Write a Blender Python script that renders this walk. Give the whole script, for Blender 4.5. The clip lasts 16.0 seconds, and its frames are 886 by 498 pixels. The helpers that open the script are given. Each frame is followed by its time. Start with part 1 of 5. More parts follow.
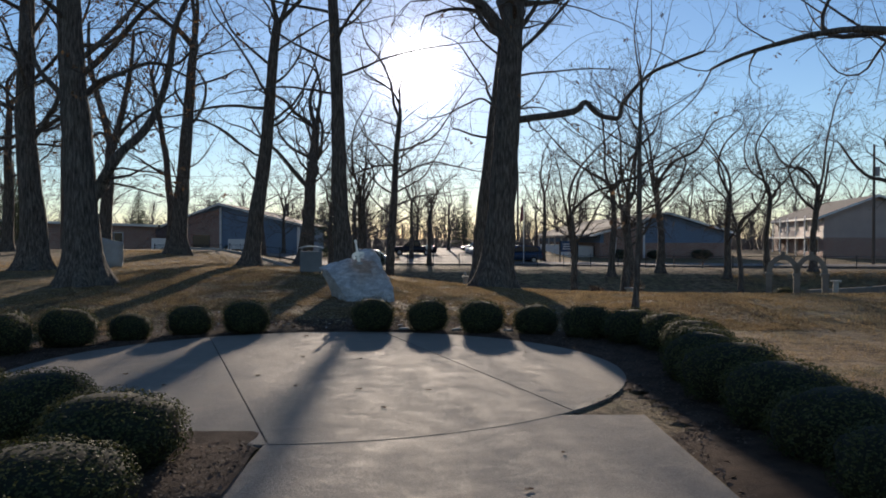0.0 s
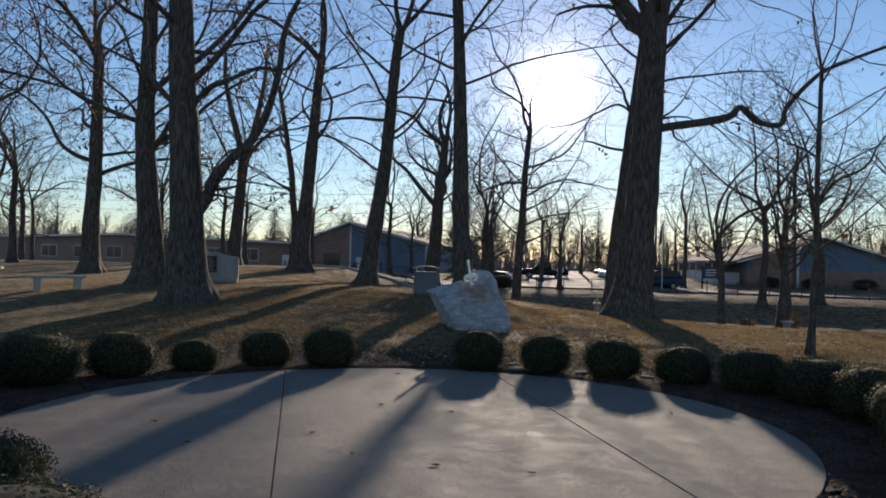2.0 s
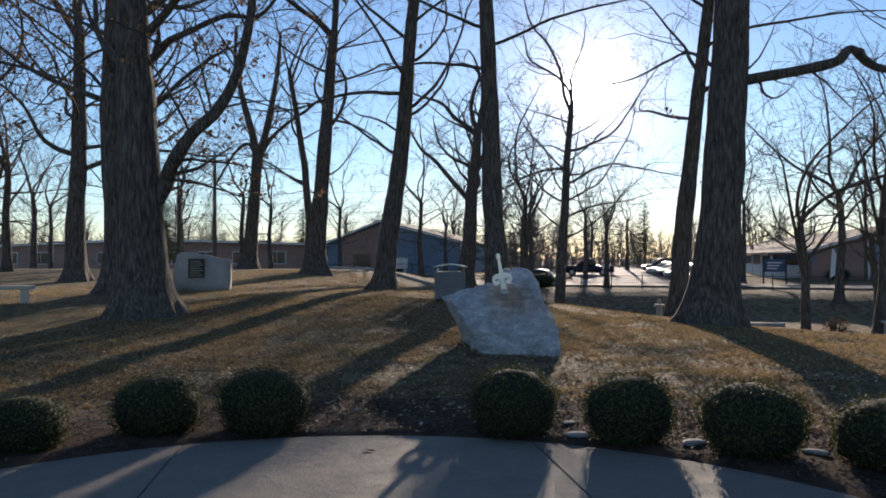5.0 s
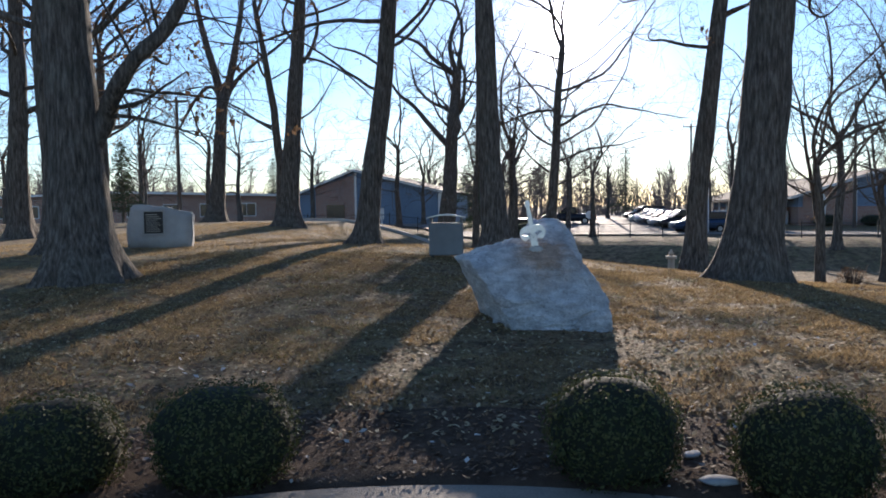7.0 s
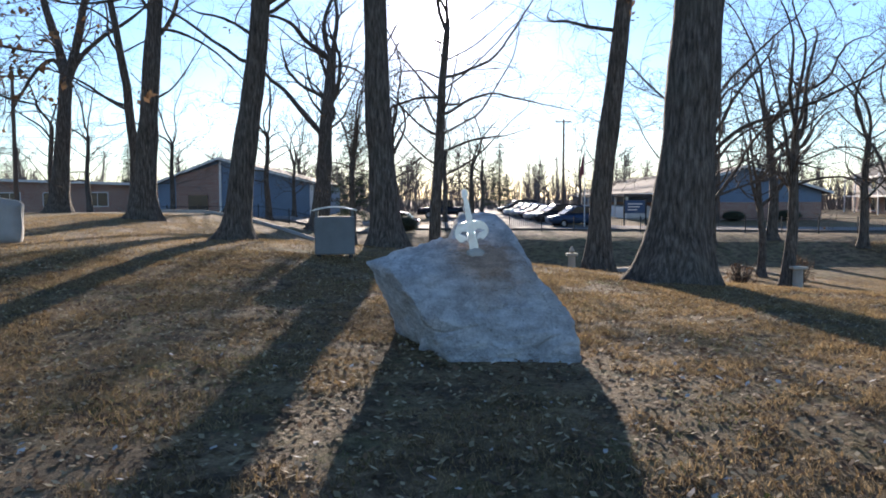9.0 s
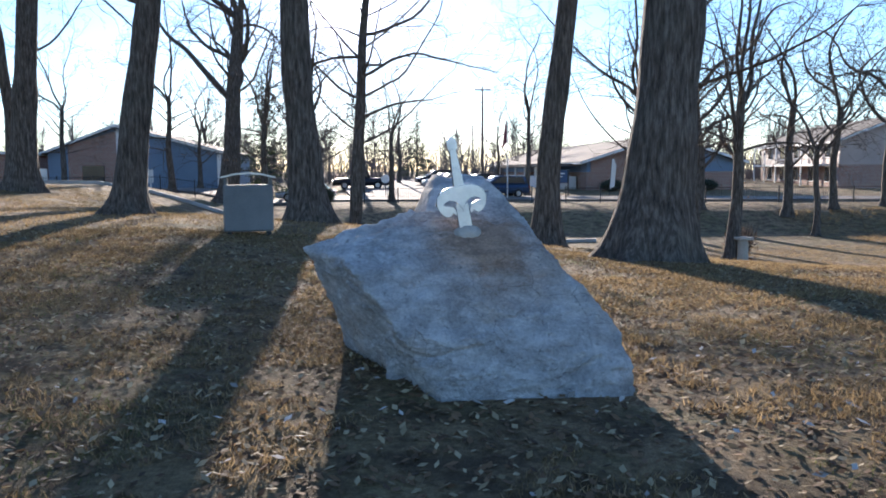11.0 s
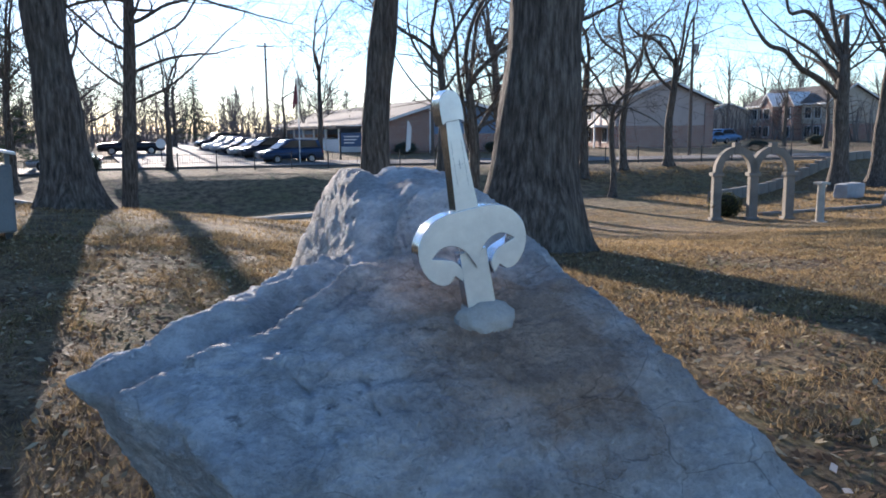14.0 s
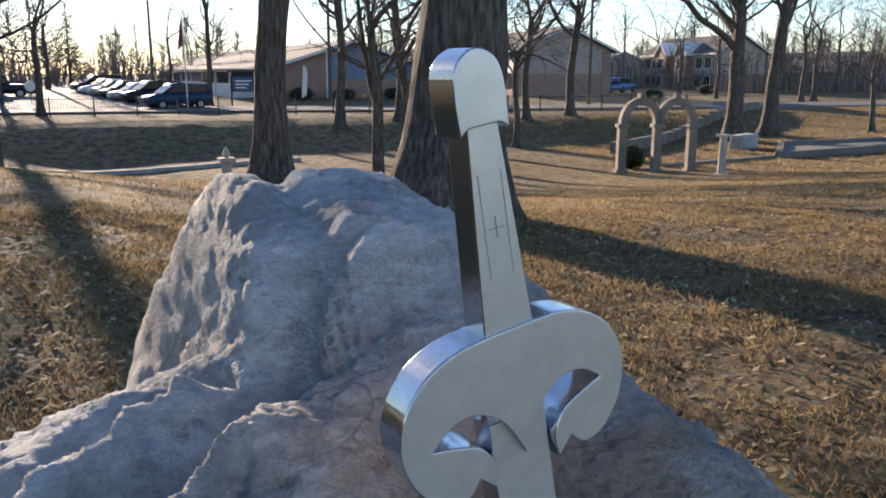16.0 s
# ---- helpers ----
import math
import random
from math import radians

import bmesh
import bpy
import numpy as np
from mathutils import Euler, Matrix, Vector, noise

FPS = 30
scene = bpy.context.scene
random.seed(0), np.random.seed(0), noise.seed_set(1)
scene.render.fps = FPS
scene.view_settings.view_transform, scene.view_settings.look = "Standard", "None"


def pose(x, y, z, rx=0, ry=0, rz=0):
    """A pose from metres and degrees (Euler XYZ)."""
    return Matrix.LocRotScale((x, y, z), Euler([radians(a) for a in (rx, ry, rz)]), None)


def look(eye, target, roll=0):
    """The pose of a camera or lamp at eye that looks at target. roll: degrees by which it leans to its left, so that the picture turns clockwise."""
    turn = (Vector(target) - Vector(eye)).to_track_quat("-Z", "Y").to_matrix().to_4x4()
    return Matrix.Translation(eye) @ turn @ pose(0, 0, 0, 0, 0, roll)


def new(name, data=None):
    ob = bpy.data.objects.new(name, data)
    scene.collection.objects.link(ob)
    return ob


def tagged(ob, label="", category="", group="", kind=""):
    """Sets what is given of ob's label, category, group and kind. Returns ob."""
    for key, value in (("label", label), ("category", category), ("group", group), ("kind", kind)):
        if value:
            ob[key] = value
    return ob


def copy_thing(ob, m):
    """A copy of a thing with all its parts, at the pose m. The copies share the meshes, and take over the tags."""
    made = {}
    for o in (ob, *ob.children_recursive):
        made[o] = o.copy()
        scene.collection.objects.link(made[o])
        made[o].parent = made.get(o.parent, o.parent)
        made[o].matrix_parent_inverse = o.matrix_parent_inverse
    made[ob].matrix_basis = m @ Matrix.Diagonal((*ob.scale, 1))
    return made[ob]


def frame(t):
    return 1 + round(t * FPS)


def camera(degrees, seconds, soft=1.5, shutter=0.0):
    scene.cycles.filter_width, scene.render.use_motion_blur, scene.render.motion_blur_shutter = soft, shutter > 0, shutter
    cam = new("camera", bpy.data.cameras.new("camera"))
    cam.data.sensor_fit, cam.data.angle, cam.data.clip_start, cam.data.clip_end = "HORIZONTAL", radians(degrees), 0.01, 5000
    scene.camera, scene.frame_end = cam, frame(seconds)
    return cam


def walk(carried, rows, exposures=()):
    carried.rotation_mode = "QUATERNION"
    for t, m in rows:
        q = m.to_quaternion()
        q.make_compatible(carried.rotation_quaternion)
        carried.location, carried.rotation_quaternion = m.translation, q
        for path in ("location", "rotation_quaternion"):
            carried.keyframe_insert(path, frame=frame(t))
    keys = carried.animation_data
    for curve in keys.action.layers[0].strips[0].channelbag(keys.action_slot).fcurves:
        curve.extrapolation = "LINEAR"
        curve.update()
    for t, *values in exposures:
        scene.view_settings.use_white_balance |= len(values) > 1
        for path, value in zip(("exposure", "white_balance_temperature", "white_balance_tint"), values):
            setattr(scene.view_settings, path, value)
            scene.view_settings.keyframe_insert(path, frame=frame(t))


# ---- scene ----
cam = camera(58.4, 16.0, 1.8)
PATH = [
    (0, (0.282, 0.368, 1.628), (0.281, 2.368, 1.602), 0.0),
    (0.5, (0.267, 1.051, 1.596), (0.177, 3.049, 1.605), -0.2),
    (1, (0.305, 1.773, 1.6), (0.119, 3.764, 1.633), 0.6),
    (1.5, (0.422, 2.424, 1.612), (0.223, 4.414, 1.636), 0.8),
    (2, (0.448, 3.113, 1.608), (0.114, 5.085, 1.633), 1.2),
    (2.5, (0.494, 3.851, 1.642), (0.152, 5.821, 1.679), -0.2),
    (3, (0.518, 4.715, 1.62), (0.154, 6.681, 1.668), -1.6),
    (5.5, (-0.363, 9.198, 1.516), (-0.814, 11.147, 1.52), 0.1),
    (6, (-0.641, 9.864, 1.521), (-1.123, 11.804, 1.448), -0.6),
    (6.5, (-1.006, 10.455, 1.518), (-1.482, 12.395, 1.414), -0.3),
    (7, (-1.264, 11.12, 1.514), (-1.627, 13.084, 1.411), -0.8),
    (7.5, (-1.522, 11.762, 1.496), (-1.762, 13.745, 1.396), -0.6),
    (8, (-1.735, 12.38, 1.483), (-1.873, 14.373, 1.379), -0.5),
    (8.5, (-1.922, 12.946, 1.488), (-2.044, 14.938, 1.357), -0.5),
    (9, (-2.135, 13.586, 1.494), (-2.169, 15.582, 1.37), -0.2),
    (11.5, (-2.707, 16.791, 1.367), (-2.505, 18.769, 1.146), -0.1),
    (12, (-2.812, 17.389, 1.427), (-2.563, 19.359, 1.183), 0.9),
    (12.5, (-2.831, 17.992, 1.435), (-2.33, 19.908, 1.155), -0.4),
    (13, (-2.801, 18.508, 1.486), (-2.262, 20.413, 1.202), -0.0),
    (13.5, (-2.855, 18.981, 1.5), (-2.192, 20.845, 1.206), 0.1),
    (14, (-2.844, 19.436, 1.495), (-2.141, 21.284, 1.199), -0.6),
    (14.5, (-2.819, 19.845, 1.498), (-1.994, 21.638, 1.179), -0.3),
    (15, (-2.784, 20.231, 1.507), (-1.708, 21.879, 1.151), 0.2),
    (15.5, (-2.628, 20.546, 1.5), (-1.558, 22.193, 1.119), -1.8),
    (16, (-2.502, 20.693, 1.573), (-1.577, 22.414, 1.144), 0.2),
]
EXPOSURES = ((0, 0.2, 6400, 17), (3, 0.2, 6400, 18), (5.5, 0.65, 6350, 18), (7, 1.0, 6100, 18), (8, 1.2, 6100, 18), (9, 1.2, 6150, 18), (11.5, 1.5, 5850, 18), (13.5, 1.45, 5800, 18), (14.5, 1.35, 5850, 18), (15, 1.4, 6250, 19), (16, 1.4, 6650, 20))
walk(cam, [(t, look(eye, target, roll)) for t, eye, target, roll in PATH], EXPOSURES)

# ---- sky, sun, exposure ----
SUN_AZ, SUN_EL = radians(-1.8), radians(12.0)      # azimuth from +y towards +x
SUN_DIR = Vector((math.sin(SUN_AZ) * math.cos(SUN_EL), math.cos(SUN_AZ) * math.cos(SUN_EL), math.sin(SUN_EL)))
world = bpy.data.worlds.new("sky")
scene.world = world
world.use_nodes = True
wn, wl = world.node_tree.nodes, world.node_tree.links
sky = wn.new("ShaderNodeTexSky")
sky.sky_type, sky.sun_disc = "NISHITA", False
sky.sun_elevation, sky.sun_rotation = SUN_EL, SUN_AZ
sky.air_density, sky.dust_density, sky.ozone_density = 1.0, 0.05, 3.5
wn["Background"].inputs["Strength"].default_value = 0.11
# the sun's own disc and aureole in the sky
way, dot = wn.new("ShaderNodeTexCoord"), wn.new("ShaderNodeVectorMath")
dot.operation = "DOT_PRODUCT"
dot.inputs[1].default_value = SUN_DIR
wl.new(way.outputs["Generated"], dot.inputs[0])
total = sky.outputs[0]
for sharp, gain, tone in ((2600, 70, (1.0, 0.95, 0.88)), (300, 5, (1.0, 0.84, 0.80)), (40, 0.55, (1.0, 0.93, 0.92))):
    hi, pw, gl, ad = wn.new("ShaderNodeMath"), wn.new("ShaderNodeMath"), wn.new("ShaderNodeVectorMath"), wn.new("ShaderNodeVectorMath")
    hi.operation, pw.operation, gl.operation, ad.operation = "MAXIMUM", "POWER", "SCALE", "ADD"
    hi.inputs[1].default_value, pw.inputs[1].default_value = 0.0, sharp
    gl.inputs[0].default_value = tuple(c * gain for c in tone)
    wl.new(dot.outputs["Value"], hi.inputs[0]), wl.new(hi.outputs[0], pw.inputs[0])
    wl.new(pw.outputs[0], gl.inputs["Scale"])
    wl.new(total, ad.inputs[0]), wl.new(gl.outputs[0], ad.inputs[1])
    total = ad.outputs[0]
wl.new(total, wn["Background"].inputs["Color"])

sun_data = bpy.data.lights.new("sun", "SUN")
sun_data.energy, sun_data.angle, sun_data.color = 5.0, radians(0.6), (1.0, 0.86, 0.66)
sun = new("sun", sun_data)
sun.rotation_mode = "QUATERNION"
sun.rotation_quaternion = (-SUN_DIR).to_track_quat("-Z", "Y")

# ---- materials ----


def material(name, build, rough=0.8, metal=0.0, spec=0.5):
    m = bpy.data.materials.new(name)
    m.use_nodes = True
    n, l = m.node_tree.nodes, m.node_tree.links
    b = n["Principled BSDF"]
    b.inputs["Roughness"].default_value, b.inputs["Metallic"].default_value = rough, metal
    b.inputs["Specular IOR Level"].default_value = spec
    if build:
        build(n, l, b)
    return m


def coords(n, l, scale=(1, 1, 1), obj=True):
    tc, mp = n.new("ShaderNodeTexCoord"), n.new("ShaderNodeMapping")
    l.new(tc.outputs["Object" if obj else "Generated"], mp.inputs["Vector"])
    mp.inputs["Scale"].default_value = scale
    return mp.outputs["Vector"]


def world_coords(n, l, scale=(1, 1, 1)):
    g, mp = n.new("ShaderNodeNewGeometry"), n.new("ShaderNodeMapping")
    l.new(g.outputs["Position"], mp.inputs["Vector"])
    mp.inputs["Scale"].default_value = scale
    return mp.outputs["Vector"]


def noise_tex(n, l, vec, scale, detail=6, rough=0.6):
    t = n.new("ShaderNodeTexNoise")
    t.inputs["Scale"].default_value, t.inputs["Detail"].default_value, t.inputs["Roughness"].default_value = scale, detail, rough
    l.new(vec, t.inputs["Vector"])
    return t.outputs["Fac"]


def ramp(n, l, fac, stops):
    r = n.new("ShaderNodeValToRGB")
    while len(r.color_ramp.elements) < len(stops):
        r.color_ramp.elements.new(0.5)
    for e, (p, c) in zip(r.color_ramp.elements, stops):
        e.position, e.color = p, (*c, 1)
    l.new(fac, r.inputs["Fac"])
    return r.outputs["Color"]


def mix(n, l, fac, a, b, mode="MIX"):
    x = n.new("ShaderNodeMix")
    x.data_type, x.blend_type = "RGBA", mode
    for sock, v in ((x.inputs[0], fac), (x.inputs[6], a), (x.inputs[7], b)):
        if isinstance(v, (int, float)):
            sock.default_value = v
        elif isinstance(v, tuple):
            sock.default_value = (*v, 1)
        else:
            l.new(v, sock)
    return x.outputs[2]


def bump(n, l, b, height, strength=0.4, dist=0.02):
    k = n.new("ShaderNodeBump")
    k.inputs["Strength"].default_value, k.inputs["Distance"].default_value = strength, dist
    l.new(height, k.inputs["Height"])
    l.new(k.outputs["Normal"], b.inputs["Normal"])


def plain(name, c, rough=0.7, metal=0.0, var=0.25, scale=6.0, bumps=0.15, spec=0.4):
    """A painted or cast surface: one colour with stains and fine grain."""
    def build(n, l, b):
        v = coords(n, l)
        big, fine = noise_tex(n, l, v, scale * 0.3, 4), noise_tex(n, l, v, scale * 8, 6)
        lo, hi = tuple(x * (1 - var) for x in c), tuple(min(1, x * (1 + var)) for x in c)
        col = ramp(n, l, big, ((0.3, lo), (0.7, hi)))
        col = mix(n, l, 0.35, col, ramp(n, l, fine, ((0.3, lo), (0.7, hi))))
        l.new(col, b.inputs["Base Color"])
        bump(n, l, b, fine, bumps, 0.01)
    return material(name, build, rough, metal, spec)


def grass_ground(n, l, b):
    v = world_coords(n, l)
    big, mid = noise_tex(n, l, v, 0.13, 5), noise_tex(n, l, v, 1.1, 6)
    fine, straw = noise_tex(n, l, v, 14, 8, 0.7), noise_tex(n, l, world_coords(n, l, (1.0, 0.45, 1.0)), 60, 6, 0.7)
    dry = ramp(n, l, fine, ((0.3, (0.14, 0.092, 0.052)), (0.5, (0.33, 0.225, 0.125)), (0.72, (0.50, 0.36, 0.21))))
    green = ramp(n, l, fine, ((0.3, (0.08, 0.075, 0.03)), (0.6, (0.21, 0.19, 0.075)), (0.8, (0.34, 0.29, 0.13))))
    col = mix(n, l, ramp(n, l, mid, ((0.5, (0, 0, 0)), (0.68, (0.8, 0.8, 0.8)))), dry, green)
    col = mix(n, l, ramp(n, l, big, ((0.42, (0, 0, 0)), (0.6, (0.55, 0.55, 0.55)))), col, green)
    soil = noise_tex(n, l, v, 2.6, 7, 0.65)
    col = mix(n, l, ramp(n, l, soil, ((0.40, (0.8, 0.8, 0.8)), (0.55, (0, 0, 0)))), col, (0.085, 0.058, 0.036))
    col = mix(n, l, 0.5, col, ramp(n, l, straw, ((0.35, (0.5, 0.5, 0.5)), (0.6, (1, 1, 1)))), "MULTIPLY")
    l.new(col, b.inputs["Base Color"])
    add = n.new("ShaderNodeMath")
    l.new(fine, add.inputs[0]), l.new(straw, add.inputs[1])
    bump(n, l, b, add.outputs[0], 0.9, 0.05)


def concrete_mat(n, l, b):
    v = world_coords(n, l)
    big, mid, fine = noise_tex(n, l, v, 0.7, 5), noise_tex(n, l, v, 3.2, 8, 0.7), noise_tex(n, l, v, 70, 5)
    col = ramp(n, l, mid, ((0.3, (0.13, 0.106, 0.082)), (0.55, (0.205, 0.17, 0.13)), (0.75, (0.30, 0.26, 0.205))))
    col = mix(n, l, ramp(n, l, big, ((0.4, (0, 0, 0)), (0.62, (0.7, 0.7, 0.7)))), col, (0.155, 0.13, 0.105))
    col = mix(n, l, 0.25, col, ramp(n, l, fine, ((0.3, (0.15, 0.14, 0.12)), (0.7, (0.6, 0.57, 0.5)))))
    l.new(col, b.inputs["Base Color"])
    l.new(ramp(n, l, mid, ((0.3, (0.66, 0.66, 0.66)), (0.7, (0.9, 0.9, 0.9)))), b.inputs["Roughness"])
    s = n.new("ShaderNodeMath")
    s.operation = "MULTIPLY_ADD"
    s.inputs[1].default_value = 0.3
    l.new(fine, s.inputs[0]), l.new(mid, s.inputs[2])
    bump(n, l, b, s.outputs[0], 0.6, 0.04)


def bark_mat(n, l, b):
    v = coords(n, l, (1, 1, 0.16))
    ridge, fine, big = noise_tex(n, l, v, 17, 8, 0.65), noise_tex(n, l, v, 60, 5), noise_tex(n, l, coords(n, l), 0.9, 4)
    col = ramp(n, l, ridge, ((0.32, (0.028, 0.022, 0.018)), (0.5, (0.105, 0.086, 0.07)), (0.7, (0.23, 0.195, 0.16))))
    col = mix(n, l, ramp(n, l, big, ((0.5, (0, 0, 0)), (0.75, (0.35, 0.35, 0.35)))), col, (0.13, 0.13, 0.10))
    l.new(col, b.inputs["Base Color"])
    s = n.new("ShaderNodeMath")
    s.operation = "MULTIPLY_ADD"
    s.inputs[1].default_value = 0.25
    l.new(fine, s.inputs[0]), l.new(ridge, s.inputs[2])
    bump(n, l, b, s.outputs[0], 1.0, 0.06)


def rock_mat(n, l, b):
    v = coords(n, l)
    tilt = coords(n, l, (1.0, 1.6, 2.6))
    big, mid, fine, pits = noise_tex(n, l, v, 1.6, 6), noise_tex(n, l, tilt, 5, 8, 0.7), noise_tex(n, l, v, 45, 6, 0.7), noise_tex(n, l, v, 13, 6, 0.7)
    streak = noise_tex(n, l, coords(n, l, (1.3, 1.0, 1.7)), 3.4, 8, 0.68)
    col = ramp(n, l, mid, ((0.34, (0.45, 0.45, 0.45)), (0.5, (0.62, 0.62, 0.61)), (0.63, (0.83, 0.82, 0.80))))
    col = mix(n, l, ramp(n, l, streak, ((0.40, (0.75, 0.75, 0.75)), (0.52, (0, 0, 0)))), col, (0.33, 0.32, 0.31))
    col = mix(n, l, ramp(n, l, streak, ((0.56, (0, 0, 0)), (0.66, (0.8, 0.8, 0.8)))), col, (0.90, 0.89, 0.87))
    col = mix(n, l, ramp(n, l, big, ((0.52, (0, 0, 0)), (0.66, (0.6, 0.6, 0.6)))), col, (0.52, 0.43, 0.34))
    near, sub, span = n.new("ShaderNodeVectorMath"), n.new("ShaderNodeMapping"), n.new("ShaderNodeMath")
    near.operation, span.operation = "LENGTH", "MULTIPLY_ADD"
    tc = n.new("ShaderNodeTexCoord")
    l.new(tc.outputs["Object"], sub.inputs["Vector"])
    sub.inputs["Location"].default_value = (-0.08, 0.14, -0.42)
    l.new(sub.outputs[0], near.inputs[0])
    l.new(mid, span.inputs[0])
    span.inputs[1].default_value = 0.5
    l.new(near.outputs["Value"], span.inputs[2])
    stain = ramp(n, l, span.outputs[0], ((0.48, (0.95, 0.95, 0.95)), (0.68, (0.3, 0.3, 0.3)), (0.95, (0, 0, 0))))
    col = mix(n, l, ramp(n, l, pits, ((0.30, (0.85, 0.85, 0.85)), (0.40, (0, 0, 0)))), col, (0.14, 0.135, 0.13))
    col = mix(n, l, 0.22, col, ramp(n, l, fine, ((0.38, (0.26, 0.26, 0.26)), (0.6, (0.95, 0.94, 0.92)))))
    crack, warp, wide = n.new("ShaderNodeTexVoronoi"), n.new("ShaderNodeVectorMath"), n.new("ShaderNodeTexNoise")
    crack.feature = "DISTANCE_TO_EDGE"
    crack.inputs["Scale"].default_value, wide.inputs["Scale"].default_value = 2.6, 3.5
    warp.operation = "MULTIPLY_ADD"
    warp.inputs[1].default_value = (0.45, 0.45, 0.45)
    l.new(v, wide.inputs["Vector"]), l.new(wide.outputs["Color"], warp.inputs[0]), l.new(tilt, warp.inputs[2])
    l.new(warp.outputs[0], crack.inputs["Vector"])
    seam = ramp(n, l, crack.outputs["Distance"], ((0.002, (0.5, 0.5, 0.5)), (0.014, (0, 0, 0))))
    seam = mix(n, l, 1.0, seam, ramp(n, l, big, ((0.47, (0, 0, 0)), (0.55, (1, 1, 1)))), "MULTIPLY")
    col = mix(n, l, seam, col, (0.12, 0.11, 0.10))
    col = mix(n, l, stain, col, (0.92, 0.62, 0.44), "MULTIPLY")
    l.new(col, b.inputs["Base Color"])
    s = n.new("ShaderNodeMath")
    s.operation = "MULTIPLY_ADD"
    s.inputs[1].default_value = 0.5
    l.new(fine, s.inputs[0]), l.new(mid, s.inputs[2])
    s2 = n.new("ShaderNodeMath")
    s2.operation = "MULTIPLY_ADD"
    s2.inputs[1].default_value = 0.8
    l.new(pits, s2.inputs[0]), l.new(s.outputs[0], s2.inputs[2])
    bump(n, l, b, s2.outputs[0], 1.0, 0.065)


def steel_mat(n, l, b):
    v = coords(n, l, (1, 1, 0.12))
    brush, blot = noise_tex(n, l, v, 160, 4), noise_tex(n, l, coords(n, l), 7, 6, 0.7)
    l.new(ramp(n, l, blot, ((0.3, (0.66, 0.62, 0.56)), (0.65, (0.88, 0.84, 0.78)))), b.inputs["Base Color"])
    l.new(ramp(n, l, blot, ((0.3, (0.5, 0.5, 0.5)), (0.7, (0.3, 0.3, 0.3)))), b.inputs["Roughness"])
    bump(n, l, b, brush, 0.12, 0.002)


def leaf_mat(lo, hi, through_light=0.3):
    def build(n, l, b):
        g = n.new("ShaderNodeNewGeometry")
        col = ramp(n, l, g.outputs["Random Per Island"], ((0.0, lo), (1.0, hi)))
        l.new(col, b.inputs["Base Color"])
        tr, ms, out = n.new("ShaderNodeBsdfTranslucent"), n.new("ShaderNodeMixShader"), n["Material Output"]
        l.new(col, tr.inputs["Color"])
        ms.inputs["Fac"].default_value = through_light
        l.new(b.outputs[0], ms.inputs[1]), l.new(tr.outputs[0], ms.inputs[2])
        l.new(ms.outputs[0], out.inputs["Surface"])
    return build


def brick_mat(n, l, b):
    t = n.new("ShaderNodeTexBrick")
    t.inputs["Scale"].default_value = 1.0
    t.inputs["Brick Width"].default_value, t.inputs["Row Height"].default_value, t.inputs["Mortar Size"].default_value = 0.23, 0.075, 0.012
    t.inputs["Color1"].default_value, t.inputs["Color2"].default_value, t.inputs["Mortar"].default_value = (0.26, 0.10, 0.065, 1), (0.36, 0.16, 0.10, 1), (0.42, 0.38, 0.33, 1)
    tc, sep, add, cmb = n.new("ShaderNodeTexCoord"), n.new("ShaderNodeSeparateXYZ"), n.new("ShaderNodeMath"), n.new("ShaderNodeCombineXYZ")
    l.new(tc.outputs["Object"], sep.inputs[0])
    l.new(sep.outputs[0], add.inputs[0]), l.new(sep.outputs[1], add.inputs[1])
    l.new(add.outputs[0], cmb.inputs[0]), l.new(sep.outputs[2], cmb.inputs[1])
    l.new(cmb.outputs[0], t.inputs["Vector"])
    st = noise_tex(n, l, tc.outputs["Object"], 0.6, 5)
    l.new(mix(n, l, 0.4, t.outputs["Color"], ramp(n, l, st, ((0.3, (0.6, 0.6, 0.6)), (0.7, (1, 1, 1)))), "MULTIPLY"), b.inputs["Base Color"])


def siding_mat(c):
    def build(n, l, b):
        tc, w = n.new("ShaderNodeTexCoord"), n.new("ShaderNodeTexWave")
        w.wave_profile, w.bands_direction = "SAW", "Z"
        w.inputs["Scale"].default_value = 1.6
        l.new(tc.outputs["Object"], w.inputs["Vector"])
        st = noise_tex(n, l, tc.outputs["Object"], 0.5, 5)
        col = ramp(n, l, st, ((0.3, tuple(x * 0.8 for x in c)), (0.7, c)))
        l.new(col, b.inputs["Base Color"])
        bump(n, l, b, w.outputs["Fac"], 0.6, 0.02)
    return build


M_GRASS = material("lawn_grass", grass_ground, 0.95, 0, 0.2)
M_CONC = material("concrete", concrete_mat, 0.85, 0, 0.09)
M_BARK = material("bark", bark_mat, 0.9, 0, 0.2)
# twig colour lightened for distance: the haze is in the base colour
M_FAR = plain("hazed_twigs", (0.17, 0.14, 0.12), 0.9, 0, 0.2, 1, 0.1)
M_TWIG = plain("twig_bark", (0.075, 0.058, 0.045), 0.9, 0, 0.3, 3, 0.1)
M_ROCK = material("limestone", rock_mat, 0.85, 0, 0.3)
M_STEEL = material("brushed_steel", steel_mat, 0.4, 0.6)
M_POLISH = plain("polished_steel", (0.60, 0.60, 0.62), 0.16, 1.0, 0.12, 9, 0.05)
M_BOX = material("shrub_leaf", leaf_mat((0.030, 0.040, 0.015), (0.115, 0.115, 0.044)), 0.7, 0, 0.15)
# near-black colour standing for shade inside the foliage; also on the hidden patio base
M_CORE = plain("shaded_core", (0.018, 0.02, 0.009), 0.95)
M_DEAD = material("dead_leaf", leaf_mat((0.07, 0.04, 0.02), (0.27, 0.16, 0.08)), 0.8)
